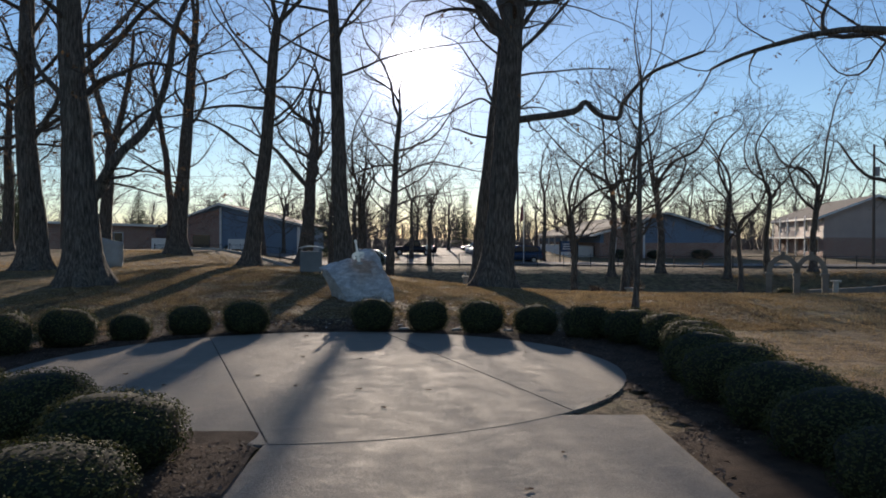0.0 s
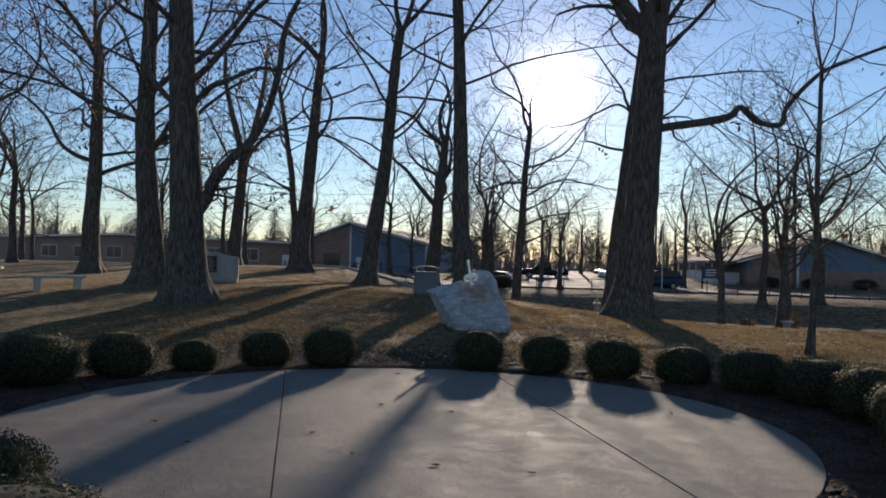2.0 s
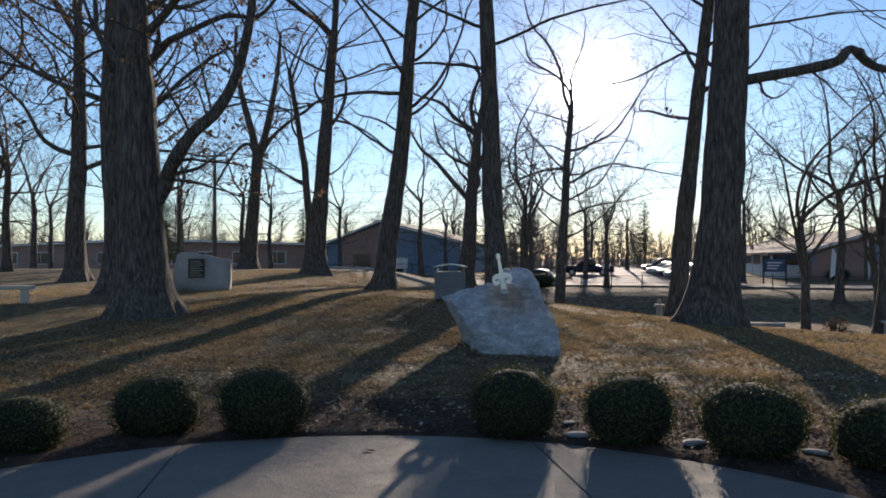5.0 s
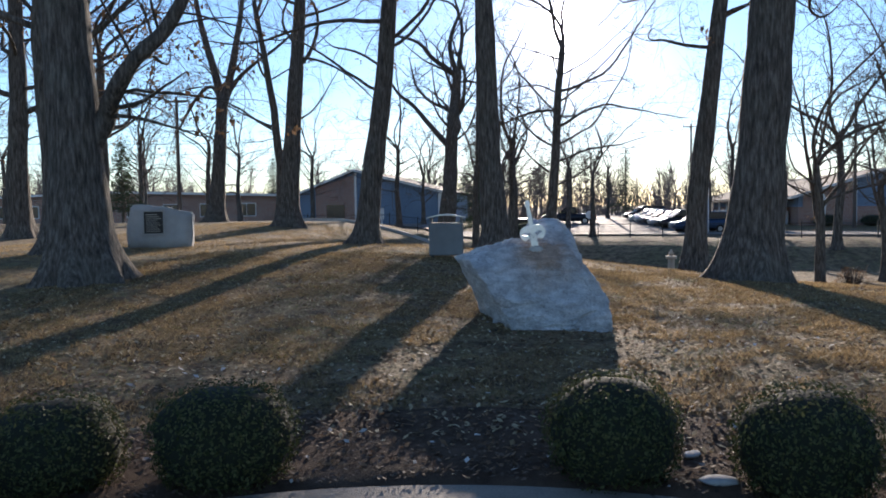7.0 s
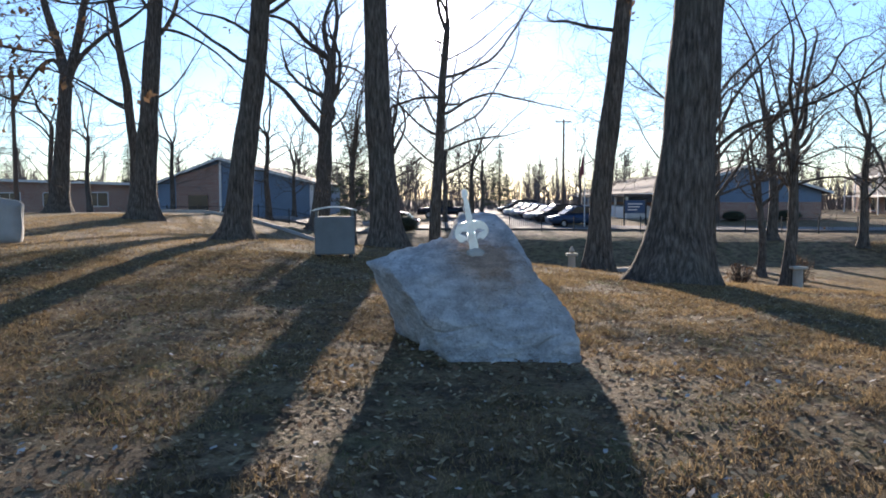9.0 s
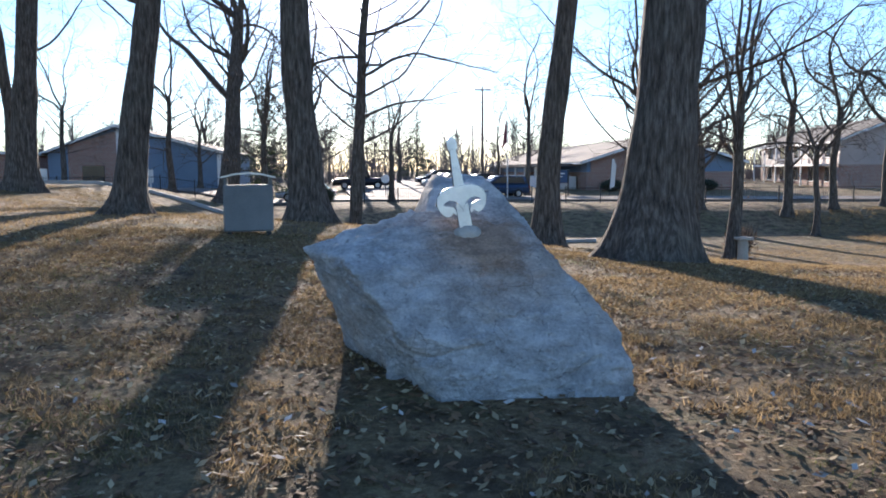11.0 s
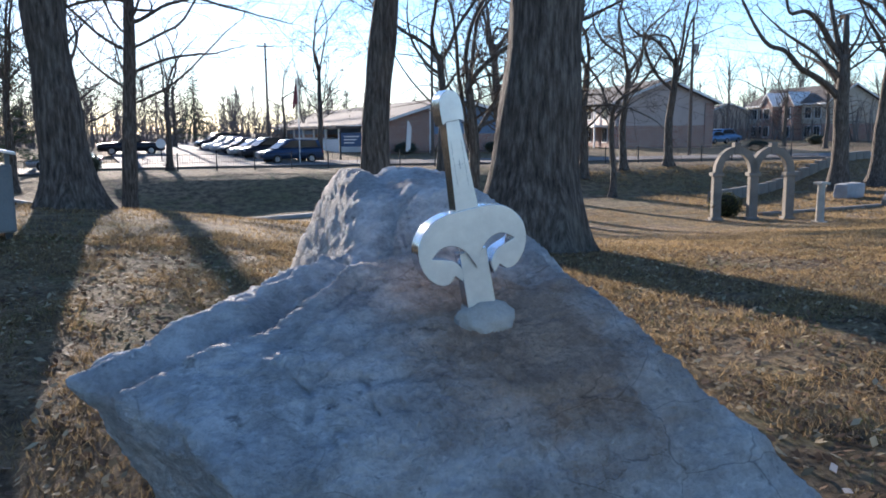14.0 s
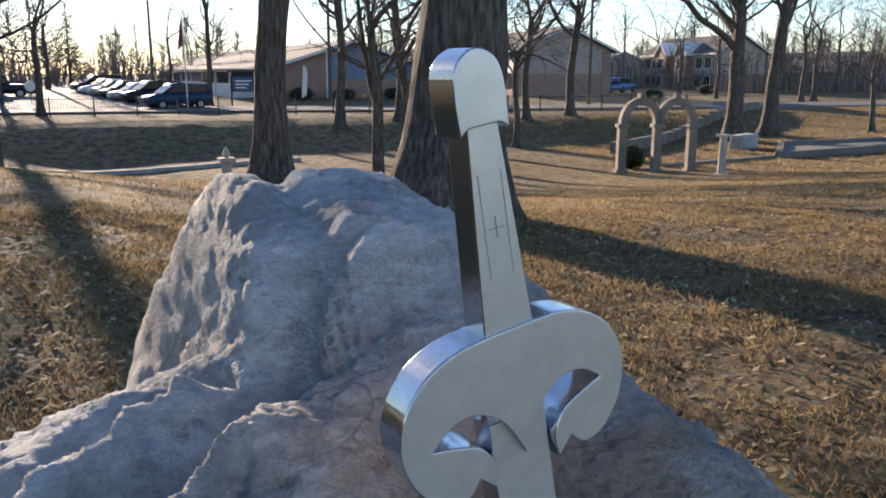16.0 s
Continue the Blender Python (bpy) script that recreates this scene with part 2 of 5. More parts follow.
M_MULCH = plain("mulch", (0.085, 0.057, 0.040), 0.95, 0, 0.6, 12, 1.0, 0.05)
M_BLADE = material("grass_blade", leaf_mat((0.13, 0.085, 0.04), (0.45, 0.325, 0.17), 0.5), 0.8, 0, 0.2)
M_GREEN = material("green_blade", leaf_mat((0.07, 0.09, 0.025), (0.20, 0.21, 0.07), 0.5), 0.7, 0, 0.2)
M_ASPH = plain("road_asphalt", (0.19, 0.17, 0.15), 0.85, 0, 0.2, 1.2, 0.3, 0.15)
M_BRICK = material("red_brick", brick_mat, 0.85)
M_BLUE = material("blue_siding", siding_mat((0.16, 0.23, 0.32)), 0.6)
M_TAN = material("tan_siding", siding_mat((0.52, 0.44, 0.34)), 0.6)
M_PINK = material("beige_siding", siding_mat((0.46, 0.36, 0.31)), 0.6)
M_WHITE = plain("white_paint", (0.72, 0.70, 0.66), 0.6, 0, 0.12)
M_ROOF = plain("roof_shingle", (0.10, 0.085, 0.075), 0.9, 0, 0.35, 3, 0.5)
M_GLASS = plain("window_glass", (0.03, 0.035, 0.04), 0.08, 0, 0.2)
M_DARK = plain("dark_metal", (0.03, 0.03, 0.03), 0.5, 0.3)
M_WOOD = plain("pole_wood", (0.12, 0.09, 0.07), 0.9, 0, 0.3)
M_STONE = plain("grey_stone", (0.36, 0.35, 0.33), 0.85, 0, 0.3, 4, 0.5)
M_CAST = plain("cast_stone", (0.47, 0.42, 0.34), 0.85, 0, 0.3, 5, 0.4)
M_OLD = plain("weathered_cast_stone", (0.21, 0.18, 0.145), 0.9, 0, 0.4, 5, 0.5)
M_PLAQUE = plain("bronze_plaque", (0.035, 0.032, 0.03), 0.45, 0.6, 0.2)
M_TYRE = plain("tyre_rubber", (0.015, 0.015, 0.015), 0.9)
M_RIM = plain("wheel_rim", (0.35, 0.35, 0.36), 0.35, 0.8)
M_TAIL = plain("red_lens", (0.25, 0.015, 0.012), 0.3)
M_LAMP = plain("lamp_lens", (0.6, 0.6, 0.58), 0.2)
M_NEEDLE = material("pine_needles", leaf_mat((0.02, 0.035, 0.016), (0.06, 0.08, 0.035)), 0.7)
M_MORTAR = plain("mortar", (0.46, 0.41, 0.35), 0.9, 0, 0.25, 14, 0.6)

# ---- mesh helpers ----


def link_mesh(name, verts, faces, mat, parent=None, label="", smooth=False):
    me = bpy.data.meshes.new(name)
    me.from_pydata([tuple(v) for v in verts], [], [tuple(f) for f in faces])
    me.materials.append(mat)
    if smooth:
        me.polygons.foreach_set("use_smooth", [True] * len(me.polygons))
    me.update()
    ob = new(name, me)
    if parent:
        ob.parent = parent
    return tagged(ob, label) if label else ob


def part(name, bm, mat, parent=None, label="", smooth=False):
    me = bpy.data.meshes.new(name)
    bm.to_mesh(me)
    bm.free()
    me.materials.append(mat)
    if smooth:
        me.polygons.foreach_set("use_smooth", [True] * len(me.polygons))
    ob = new(name, me)
    if parent:
        ob.parent = parent
    return tagged(ob, label) if label else ob


def thing(name, m, label, category, group="", kind=""):
    ob = new(name)
    ob.empty_display_size = 0.1
    ob.matrix_basis = m
    return tagged(ob, label, category, group, kind)


def box(bm, x0, x1, y0, y1, z0, z1, bevel=0.0, m=None):
    r = bmesh.ops.create_cube(bm, size=1.0)
    vs = r["verts"]
    bmesh.ops.scale(bm, verts=vs, vec=(x1 - x0, y1 - y0, z1 - z0))
    bmesh.ops.translate(bm, verts=vs, vec=((x0 + x1) / 2, (y0 + y1) / 2, (z0 + z1) / 2))
    if m:
        bmesh.ops.transform(bm, matrix=m, verts=vs)
    if bevel:
        es = list({e for v in vs for e in v.link_edges})
        bmesh.ops.bevel(bm, geom=es, offset=bevel, segments=2, affect="EDGES", profile=0.5)
    return bm


def boxed(name, x0, x1, y0, y1, z0, z1, mat, parent=None, label="", bevel=0.0):
    return part(name, box(bmesh.new(), x0, x1, y0, y1, z0, z1, bevel), mat, parent, label)


def cyl(bm, p, q, r0, r1, sides=12):
    p, q = Vector(p), Vector(q)
    m = Matrix.Translation((p + q) / 2) @ (q - p).to_track_quat("Z", "Y").to_matrix().to_4x4()
    bmesh.ops.create_cone(bm, cap_ends=True, segments=sides, radius1=r0, radius2=r1, depth=(q - p).length, matrix=m)
    return bm


def prism(bm, outline, y0, y1):
    """A closed outline in x, z, pulled from y0 to y1."""
    a = [bm.verts.new((x, y0, z)) for x, z in outline]
    c = [bm.verts.new((x, y1, z)) for x, z in outline]
    k = len(a)
    bm.faces.new(a), bm.faces.new(c[::-1])
    for i in range(k):
        bm.faces.new((a[(i + 1) % k], a[i], c[i], c[(i + 1) % k]))
    bmesh.ops.recalc_face_normals(bm, faces=bm.faces)
    return bm


# ---- ground ----


def sm(a, b, v):
    u = min(1.0, max(0.0, (v - a) / (b - a)))
    return u * u * (3 - 2 * u)


def ground(x, y):
    """Height of the land: flat round the patio, rising behind on one side, falling to a ditch before the road."""
    z = -0.2 + 0.2 * sm(15.5, 20, y)
    z += sm(1, -7, x) * (0.45 * sm(19, 31, y) + 0.4 * sm(32, 50, y) - 0.9 * sm(58, 76, y))
    r = sm(-3, 10, x) * (1 - 0.45 * sm(26, 50, x))
    z -= 1.9 * sm(22, 44, y) * r
    yc = 60 - 0.12 * x
    wd = sm(-17, -5, x) * (1 - sm(26, 46, x))
    z -= max(0.0, 2.3 - 1.9 * r) * sm(yc - 28, yc - 5, y) * wd + 0.3 * sm(30, 48, y) * sm(-14, -4, x) * (1 - r)
    far = -0.85 + 0.02 * (min(115.0, max(78.0, y)) - 78)
    b = sm(yc - 1, yc + 7, y) * sm(-17, -5, x)
    return z + (far - z) * b


def spaced(parts):
    out = []
    for a, b, step in parts:
        out += list(np.arange(a, b, step))
    return out + [parts[-1][1]]


def build_ground():
    xs = spaced(((-1500, -200, 260), (-200, -60, 20), (-60, -16, 2), (-16, 14, 0.3), (14, 60, 1.5), (60, 200, 20), (200, 1500, 260)))
    ys = spaced(((-300, -20, 40), (-20, 3, 2), (3, 36, 0.3), (36, 90, 1.2), (90, 200, 10), (200, 3000, 350)))
    verts = []
    for y in ys:
        for x in xs:
            near = -16 <= x <= 14 and 3 <= y <= 36
            bumpy = 0.035 * noise.noise((x * 0.7, y * 0.7, 0)) + (0.018 * noise.noise((x * 3, y * 3, 5)) if near else 0)
            inside = math.hypot(x + 1.5, y - 11.65) < 5.9 or (y < 11 and -5 < x < 5)
            verts.append((x, y, ground(x, y) + (-0.03 if inside else bumpy)))
    k = len(xs)
    faces = [(j * k + i, j * k + i + 1, (j + 1) * k + i + 1, (j + 1) * k + i) for j in range(len(ys) - 1) for i in range(k - 1)]
    g = link_mesh("ground", verts, faces, M_GRASS, None, "", True)
    return tagged(g, "dry winter lawn with brown and green grass", "lawn", "", "structure")


build_ground()


def strip(name, line, width, mat, lift, label, category):
    """A paved band that lies on the land along a line."""
    verts, faces, n_across = [], [], 7
    pts = []
    for (x0, y0), (x1, y1) in zip(line, line[1:]):
        k = max(2, int(math.hypot(x1 - x0, y1 - y0) / 2))
        pts += [(x0 + (x1 - x0) * i / k, y0 + (y1 - y0) * i / k) for i in range(k)]
    pts.append(line[-1])
    for i, (x, y) in enumerate(pts):
        a, b = pts[max(0, i - 1)], pts[min(len(pts) - 1, i + 1)]
        d = Vector((b[0] - a[0], b[1] - a[1])).normalized()
        for j in range(n_across):
            o = (j / (n_across - 1) - 0.5) * width
            px, py = x - d.y * o, y + d.x * o
            verts.append((px, py, ground(px, py) + lift))
    for i in range(len(pts) - 1):
        for j in range(n_across - 1):
            a = i * n_across + j
            faces.append((a, a + n_across, a + n_across + 1, a + 1))
    top = len(verts)
    ob = link_mesh(name, verts, faces, mat)
    s = ob.modifiers.new("thickness", "SOLIDIFY")
    s.thickness, s.offset = 0.25, 0
    return tagged(ob, label, category, "", "structure")


strip("road", [(-140, 86), (-30, 82), (3.6, 77.5), (36, 69), (66, 65), (160, 62)], 7.0, M_ASPH, 0.03, "worn pale asphalt road beyond the ditch", "road")
strip("parking_drive", [(1.5, 80), (0.5, 95), (0, 150)], 11.0, M_ASPH, 0.05, "pale paved entrance drive to a car park", "driveway")

# ---- patio ----
PATIO = (-1.5, 11.65)
PATIO_R = 4.28
PZ = -0.2


def build_patio():
    """A round slab cut by radial joints into sectors, and a walk of straight slabs leading up to it."""
    base = boxed("patio", -0.5, 0.5, -0.5, 0.5, -0.02, 0.0, M_CORE)
    base.location = (PATIO[0], PATIO[1], PZ - 0.05)
    tagged(base, "round concrete patio with tooled joints", "patio", "", "structure")
    across = Vector((0.94, 0.34, 0)).normalized()
    joints = (-99.0, 1.31, 4.55, 99.0)  # distances along that way at which the slab is cut
    for c0, c1 in zip(joints, joints[1:]):
        bm = bmesh.new()
        bm.faces.new([bm.verts.new((PATIO_R * math.cos(i * math.pi / 60), PATIO_R * math.sin(i * math.pi / 60), 0.05)) for i in range(120)])
        here = across.x * PATIO[0] + across.y * PATIO[1]
        for c, keep in ((c0 - here + 0.004, 1), (c1 - here - 0.004, -1)):
            bmesh.ops.bisect_plane(bm, geom=list(bm.verts) + list(bm.edges) + list(bm.faces), plane_co=across * c, plane_no=across * keep, clear_inner=True)
        ext = bmesh.ops.extrude_face_region(bm, geom=list(bm.faces))
        bmesh.ops.translate(bm, verts=[v for v in ext["geom"] if isinstance(v, bmesh.types.BMVert)], vec=(0, 0, -0.12))
        bmesh.ops.recalc_face_normals(bm, faces=bm.faces)
        rim = [e for e in bm.edges if all(v.co.z > 0.04 for v in e.verts) and len(e.link_faces) == 2 and abs(e.link_faces[0].normal.z - e.link_faces[1].normal.z) > 0.5]
        bmesh.ops.bevel(bm, geom=rim, offset=0.006, segments=2, affect="EDGES")
        part("slab", bm, M_CONC, base)
    walk_y = 8.25
    for k in range(4):
        y1 = walk_y + 0.35 - k * 3.0
        y0 = y1 - 2.992
        bm = box(bmesh.new(), -1.32, 2.38, y0, y1, PZ - 0.08, PZ - 0.004, 0.006)
        bmesh.ops.translate(bm, verts=bm.verts, vec=(-PATIO[0], -PATIO[1], -PZ + 0.05))
        part("slab", bm, M_CONC, base)


build_patio()

# ---- boulder with the sword ----
RC = Vector((-1.95, 21.55, 0.45))
FRONT_SLAB = (  # outward normal, a point on the plane
    ((0.02, -0.42, 0.90), (-1.9, 21.30, 0.88)),
    ((0.10, -0.78, 0.62), (-1.8, 21.06, 0.64)),
    ((0.02, -0.97, 0.10), (-1.8, 20.80, 0.20)),
    ((-0.78, -0.30, -0.42), (-2.88, 21.5, 0.74)),
    ((-0.30, -0.02, 0.95), (-2.60, 21.60, 0.94)),
    ((0.76, 0.0, 0.62), (-1.32, 21.5, 0.72)),
    ((0.97, 0.12, 0.08), (-1.01, 20.95, 0.17)),
    ((0.62, 0.55, 0.55), (-1.25, 22.0, 0.72)),
    ((0.05, 0.80, 0.58), (-2.0, 22.30, 0.85)),
    ((-0.75, 0.60, 0.20), (-2.85, 22.1, 0.5)),
    ((0.0, 0.98, -0.1), (-1.9, 22.85, 0.3)),
    ((0.0, 0.0, -1.0), (-1.9, 21.5, -0.22)),
)
REAR_HUMP = (
    ((0.0, -0.12, 0.98), (-1.9, 22.30, 1.33)),
    ((0.0, -0.86, 0.50), (-1.9, 22.08, 1.20)),
    ((-0.93, -0.05, 0.34), (-2.17, 22.3, 1.17)),
    ((0.74, -0.10, 0.66), (-1.60, 22.3, 1.22)),
    ((0.0, 0.93, 0.35), (-1.9, 22.75, 1.0)),
    ((-0.45, -0.30, 0.83), (-2.08, 22.2, 1.30)),
    ((0.96, 0.10, 0.20), (-1.22, 21.6, 0.3)),
    ((-0.92, 0.0, -0.25), (-2.62, 22.0, 0.4)),
    ((0.0, 0.0, -1.0), (-1.9, 21.5, -0.2)),
)


def reach(planes, dirs, soft):
    """How far the planes let rays go from the boulder's heart, with softened edges."""
    total = np.zeros(len(dirs))
    for nrm, p in planes:
        n = Vector(nrm).normalized()
        c = dirs @ np.array(n)
        s = max(n.dot(Vector(p) - RC), 0.02)
        total += (np.maximum(c, 1e-9) / s) ** soft
    return total ** (-1 / soft)


def seg_dist(p, a, b):
    ab = b - a
    u = min(1.0, max(0.0, (p - a).dot(ab) / ab.length_squared))
    return (p - a - ab * u).length


CLEFTS = (  # half width, depth (a negative depth is a raised ridge), the points along it
    (0.030, -0.040, (-2.20, 21.78, 1.07), (-2.37, 21.66, 1.01), (-2.57, 21.56, 0.97), (-2.82, 21.50, 0.88), (-2.97, 21.46, 0.80)),
    (0.034, 0.12, (-2.02, 21.98, 1.10), (-2.22, 21.86, 1.05)),
    (0.048, 0.19, (-2.06, 21.95, 1.08), (-2.34, 21.78, 1.00), (-2.62, 21.65, 0.92), (-2.95, 21.56, 0.80)),
    (0.046, -0.120, (-2.30, 21.92, 1.07), (-2.60, 21.76, 0.97), (-2.96, 21.64, 0.84)),
    (0.026, 0.10, (-2.24, 22.02, 1.06), (-2.60, 21.87, 0.95), (-2.98, 21.76, 0.80)),
    (0.036, -0.070, (-2.36, 22.04, 1.02), (-2.95, 21.86, 0.80)),
    (0.012, 0.035, (-2.24, 21.70, 1.02), (-2.34, 21.60, 0.97)),
    (0.008, 0.030, (-2.47, 21.40, 0.86), (-2.42, 21.30, 0.80), (-2.44, 21.22, 0.74)),
    (0.008, 0.028, (-2.33, 21.34, 0.85), (-2.30, 21.24, 0.78)),
    (0.010, 0.030, (-1.55, 20.99, 0.55), (-1.52, 20.90, 0.40)),
    (0.012, 0.030, (-1.95, 21.02, 0.52), (-1.72, 20.98, 0.47), (-1.62, 20.96, 0.52)),
    (0.016, 0.040, (-2.50, 21.05, 0.36), (-2.20, 20.92, 0.30), (-1.95, 20.88, 0.33)),
    (0.014, 0.035, (-2.30, 20.90, 0.18), (-1.95, 20.84, 0.15)),
    (0.020, 0.050, (-1.45, 20.84, 0.06), (-1.38, 20.86, 0.16), (-1.22, 20.88, 0.24)),
    (0.030, 0.035, (-1.62, 21.24, 0.80), (-1.48, 21.12, 0.66), (-1.52, 21.00, 0.56)),
    (0.045, 0.045, (-2.02, 22.12, 1.34), (-1.98, 22.30, 1.34), (-1.97, 22.60, 1.30)),
    (0.008, 0.025, (-1.92, 22.05, 1.17), (-1.80, 22.06, 1.21)),
)


def build_rock():
    bm = bmesh.new()
    bmesh.ops.create_icosphere(bm, subdivisions=8, radius=1.0)
    dirs = np.array([v.co.normalized() for v in bm.verts])
    chains = [([(Vector(q) - RC).normalized() for q in way], w, depth) for w, depth, *way in CLEFTS]
    radius = (reach(FRONT_SLAB, dirs, 34) ** 60 + reach(REAR_HUMP, dirs, 22) ** 60) ** (1 / 60)
    for v, r in zip(bm.verts, radius):
        d = v.co.normalized()
        p = RC + d * float(r)
        q = p * 1.0
        low = noise.fractal(q * 2.1, 0.9, 2.0, 4) * 0.030
        ridg = (noise.ridged_multi_fractal(Vector((q.x * 2.2 + q.z, q.y * 3.5, q.z * 5.5)), 0.9, 2.1, 6, 0.9, 2.0) - 1.2) * 0.021
        fine = noise.fractal(q * 11, 0.45, 2.2, 6) * 0.015
        warp = q + Vector((noise.noise(q * 3), noise.noise(q * 3 + Vector((9, 0, 0))), noise.noise(q * 3 + Vector((0, 9, 0))))) * 0.12
        d1 = noise.voronoi(Vector((warp.x * 2.6, warp.y * 2.6, warp.z * 4.2)))
        facet = noise.cell(d1[1][0] * 7.3) * 0.009
        d2 = noise.voronoi(Vector((warp.x * 6.5, warp.y * 6.5, warp.z * 11)))
        cell = facet * min(1.0, (d1[0][1] - d1[0][0]) * 11) + (d2[0][0] - 0.3) * 0.013 - 0.004 * max(0.0, 1 - (d1[0][1] - d1[0][0]) * 14) * (noise.noise(q * 2.5) > 0.05)
        calm = min(1.0, max(0.25, ((p - Vector((-1.95, 21.46, 0.93))).length - 0.08) * 4))
        off = (low + ridg + cell) * calm + fine
        wander = p + Vector((noise.noise(q * 9), 0, noise.noise(q * 9 + Vector((3, 3, 3))))) * 0.018
        for chain, w, depth in chains:
            k = min(seg_dist(wander, RC + a * float(r), RC + b * float(r)) for a, b in zip(chain, chain[1:])) / w
            if k < 2.5:
                off -= depth * (math.exp(-k * k) if depth > 0 else max(0.0, 1 - k / 2.2) ** 1.3)
        v.co = p + d * off
    for f in bm.faces:
        f.smooth = True
    rock = part("boulder", bm, M_ROCK, None, "", False)
    rock.data.transform(Matrix.Translation(-RC))
    rock.location = RC
    rock.data.polygons.foreach_set("use_smooth", [True] * len(rock.data.polygons))
    tagged(rock, "large pale grey limestone boulder on the lawn", "boulder")
    bm = bmesh.new()
    bmesh.ops.create_icosphere(bm, subdivisions=4, radius=1.0)
    for v in bm.verts:
        k = 1 + 0.14 * noise.noise(v.co * 2.0) + 0.08 * noise.noise(v.co * 7)
        v.co = Vector((v.co.x * 0.088 * k, v.co.y * 0.066 * k, v.co.z * 0.05 * k))
    m = part("mortar_collar", bm, M_MORTAR, rock, "rough mortar holding the sword", True)
    m.matrix_basis = pose(-1.945, 21.462, 0.962, 26, 0, 0)
    m.location = Vector(m.location) - RC


build_rock()


def curve_points(cps, steps=8):
    """A smooth closed outline through control points; a point with a third value is a sharp corner."""
    out, k = [], len(cps)
    for i in range(k):
        p1, p2 = cps[i], cps[(i + 1) % k]
        p0 = cps[i - 1] if len(p1) == 2 else p1
        p3 = cps[(i + 2) % k] if len(p2) == 2 else p2
        for s in range(steps):
            t = s / steps
            pt = []
            for a in (0, 1):
                m1 = (p2[a] - p0[a]) * 0.5 if p0 is not p1 else (p2[a] - p1[a]) * 0.7
                m2 = (p3[a] - p1[a]) * 0.5 if p3 is not p2 else (p2[a] - p1[a]) * 0.7
                h = ((2 * t ** 3 - 3 * t * t + 1) * p1[a] + (t ** 3 - 2 * t * t + t) * m1 + (-2 * t ** 3 + 3 * t * t) * p2[a] + (t ** 3 - t * t) * m2)
                pt.append(h)
            out.append(tuple(pt))
    return out


def plate(outline, y0, y1, bevel=0.0025):
    cu = bpy.data.curves.new("plate", "CURVE")
    cu.dimensions, cu.fill_mode, cu.extrude, cu.bevel_depth, cu.bevel_resolution = "2D", "BOTH", (y1 - y0) / 2 - bevel, bevel, 2
    cu.offset = -bevel
    sp = cu.splines.new("POLY")
    sp.points.add(len(outline) - 1)
    for pnt, (x, z) in zip(sp.points, outline):
        pnt.co = (x, z, 0, 1)
    sp.use_cyclic_u = True
    tmp = bpy.data.objects.new("plate", cu)
    me = bpy.data.meshes.new_from_object(tmp)
    bm = bmesh.new()
    bm.from_mesh(me)
    for f in bm.faces:
        f.smooth = False
    bpy.data.objects.remove(tmp)
    bmesh.ops.transform(bm, matrix=Matrix(((1, 0, 0, 0), (0, 0, 1, (y0 + y1) / 2), (0, 1, 0, 0), (0, 0, 0, 1))), verts=bm.verts)
    return bm


def steel(name, bm, parent):
    """A plate part: brushed faces, polished edges."""
    ob = part(name, bm, M_STEEL, parent)
    ob.data.materials.append(M_POLISH)
    for f in ob.data.polygons:
        f.material_index = 0 if abs(f.normal.y) > 0.9 else 1
    return ob


def build_sword():
    """A steel plate sword set upright in the stone: pommel, grip, scrolled guard, stub of blade."""
    t = 0.026
    sw = thing("sword", pose(-1.945, 21.475, 0.93, 0, -10.0, 3), "brushed steel sword with a scrolled guard set in the boulder", "sword")
    steel("blade", plate([(-0.046, -0.05), (0.046, -0.05), (0.043, 0.235), (-0.043, 0.235)], -t * 0.55, t * 0.85), sw)
    z0 = 0.355  # where the grip meets the guard
    half = [(u * 0.89, z0 + v, *c) for u, v, *c in (  # one side of the guard: shoulder, lobe, notch, hook, crescent slit, middle point
        (0.037, 0.0, 1), (0.09, -0.004), (0.14, -0.022), (0.178, -0.06), (0.19, -0.105), (0.176, -0.152), (0.142, -0.187), (0.105, -0.195), (0.080, -0.176, 1), (0.055, -0.198, 1),
        (0.051, -0.165), (0.072, -0.135), (0.105, -0.122), (0.143, -0.112, 1), (0.110, -0.092), (0.070, -0.092), (0.030, -0.118), (0.0, -0.170, 1))]
    left = [(-p[0], *p[1:]) for p in half[::-1]]
    steel("guard", plate(curve_points(half + left[1:], 6), -t, t), sw)
    grip = [(-0.036, 0.345), (0.036, 0.345), (0.021, 0.60), (-0.021, 0.60)]
    steel("grip", plate(grip, -t * 0.85, t * 0.85), sw)
    cap = [(-0.033, 0.590, 1), (-0.021, 0.598, 1), (0.021, 0.598, 1), (0.033, 0.590, 1), (0.034, 0.635), (0.026, 0.668), (0.0, 0.682), (-0.026, 0.668), (-0.034, 0.635)]
    steel("pommel", plate(curve_points(cap, 6), -t * 1.02, t * 1.02), sw)
    y = -t * 0.85
    boxed("engraved_cross", -0.011, 0.011, y - 0.0012, y + 0.001, 0.4795, 0.4805, M_STONE, sw)
    boxed("engraved_cross", -0.0006, 0.0006, y - 0.0012, y + 0.001, 0.468, 0.494, M_STONE, sw)
    for sx in (-1, 1):
        boxed("engraved_line", sx * 0.016 - 0.0003, sx * 0.016 + 0.0003, y - 0.0008, y + 0.001, 0.42, 0.545, M_STONE, sw)


build_sword()

# ---- shrubs ----


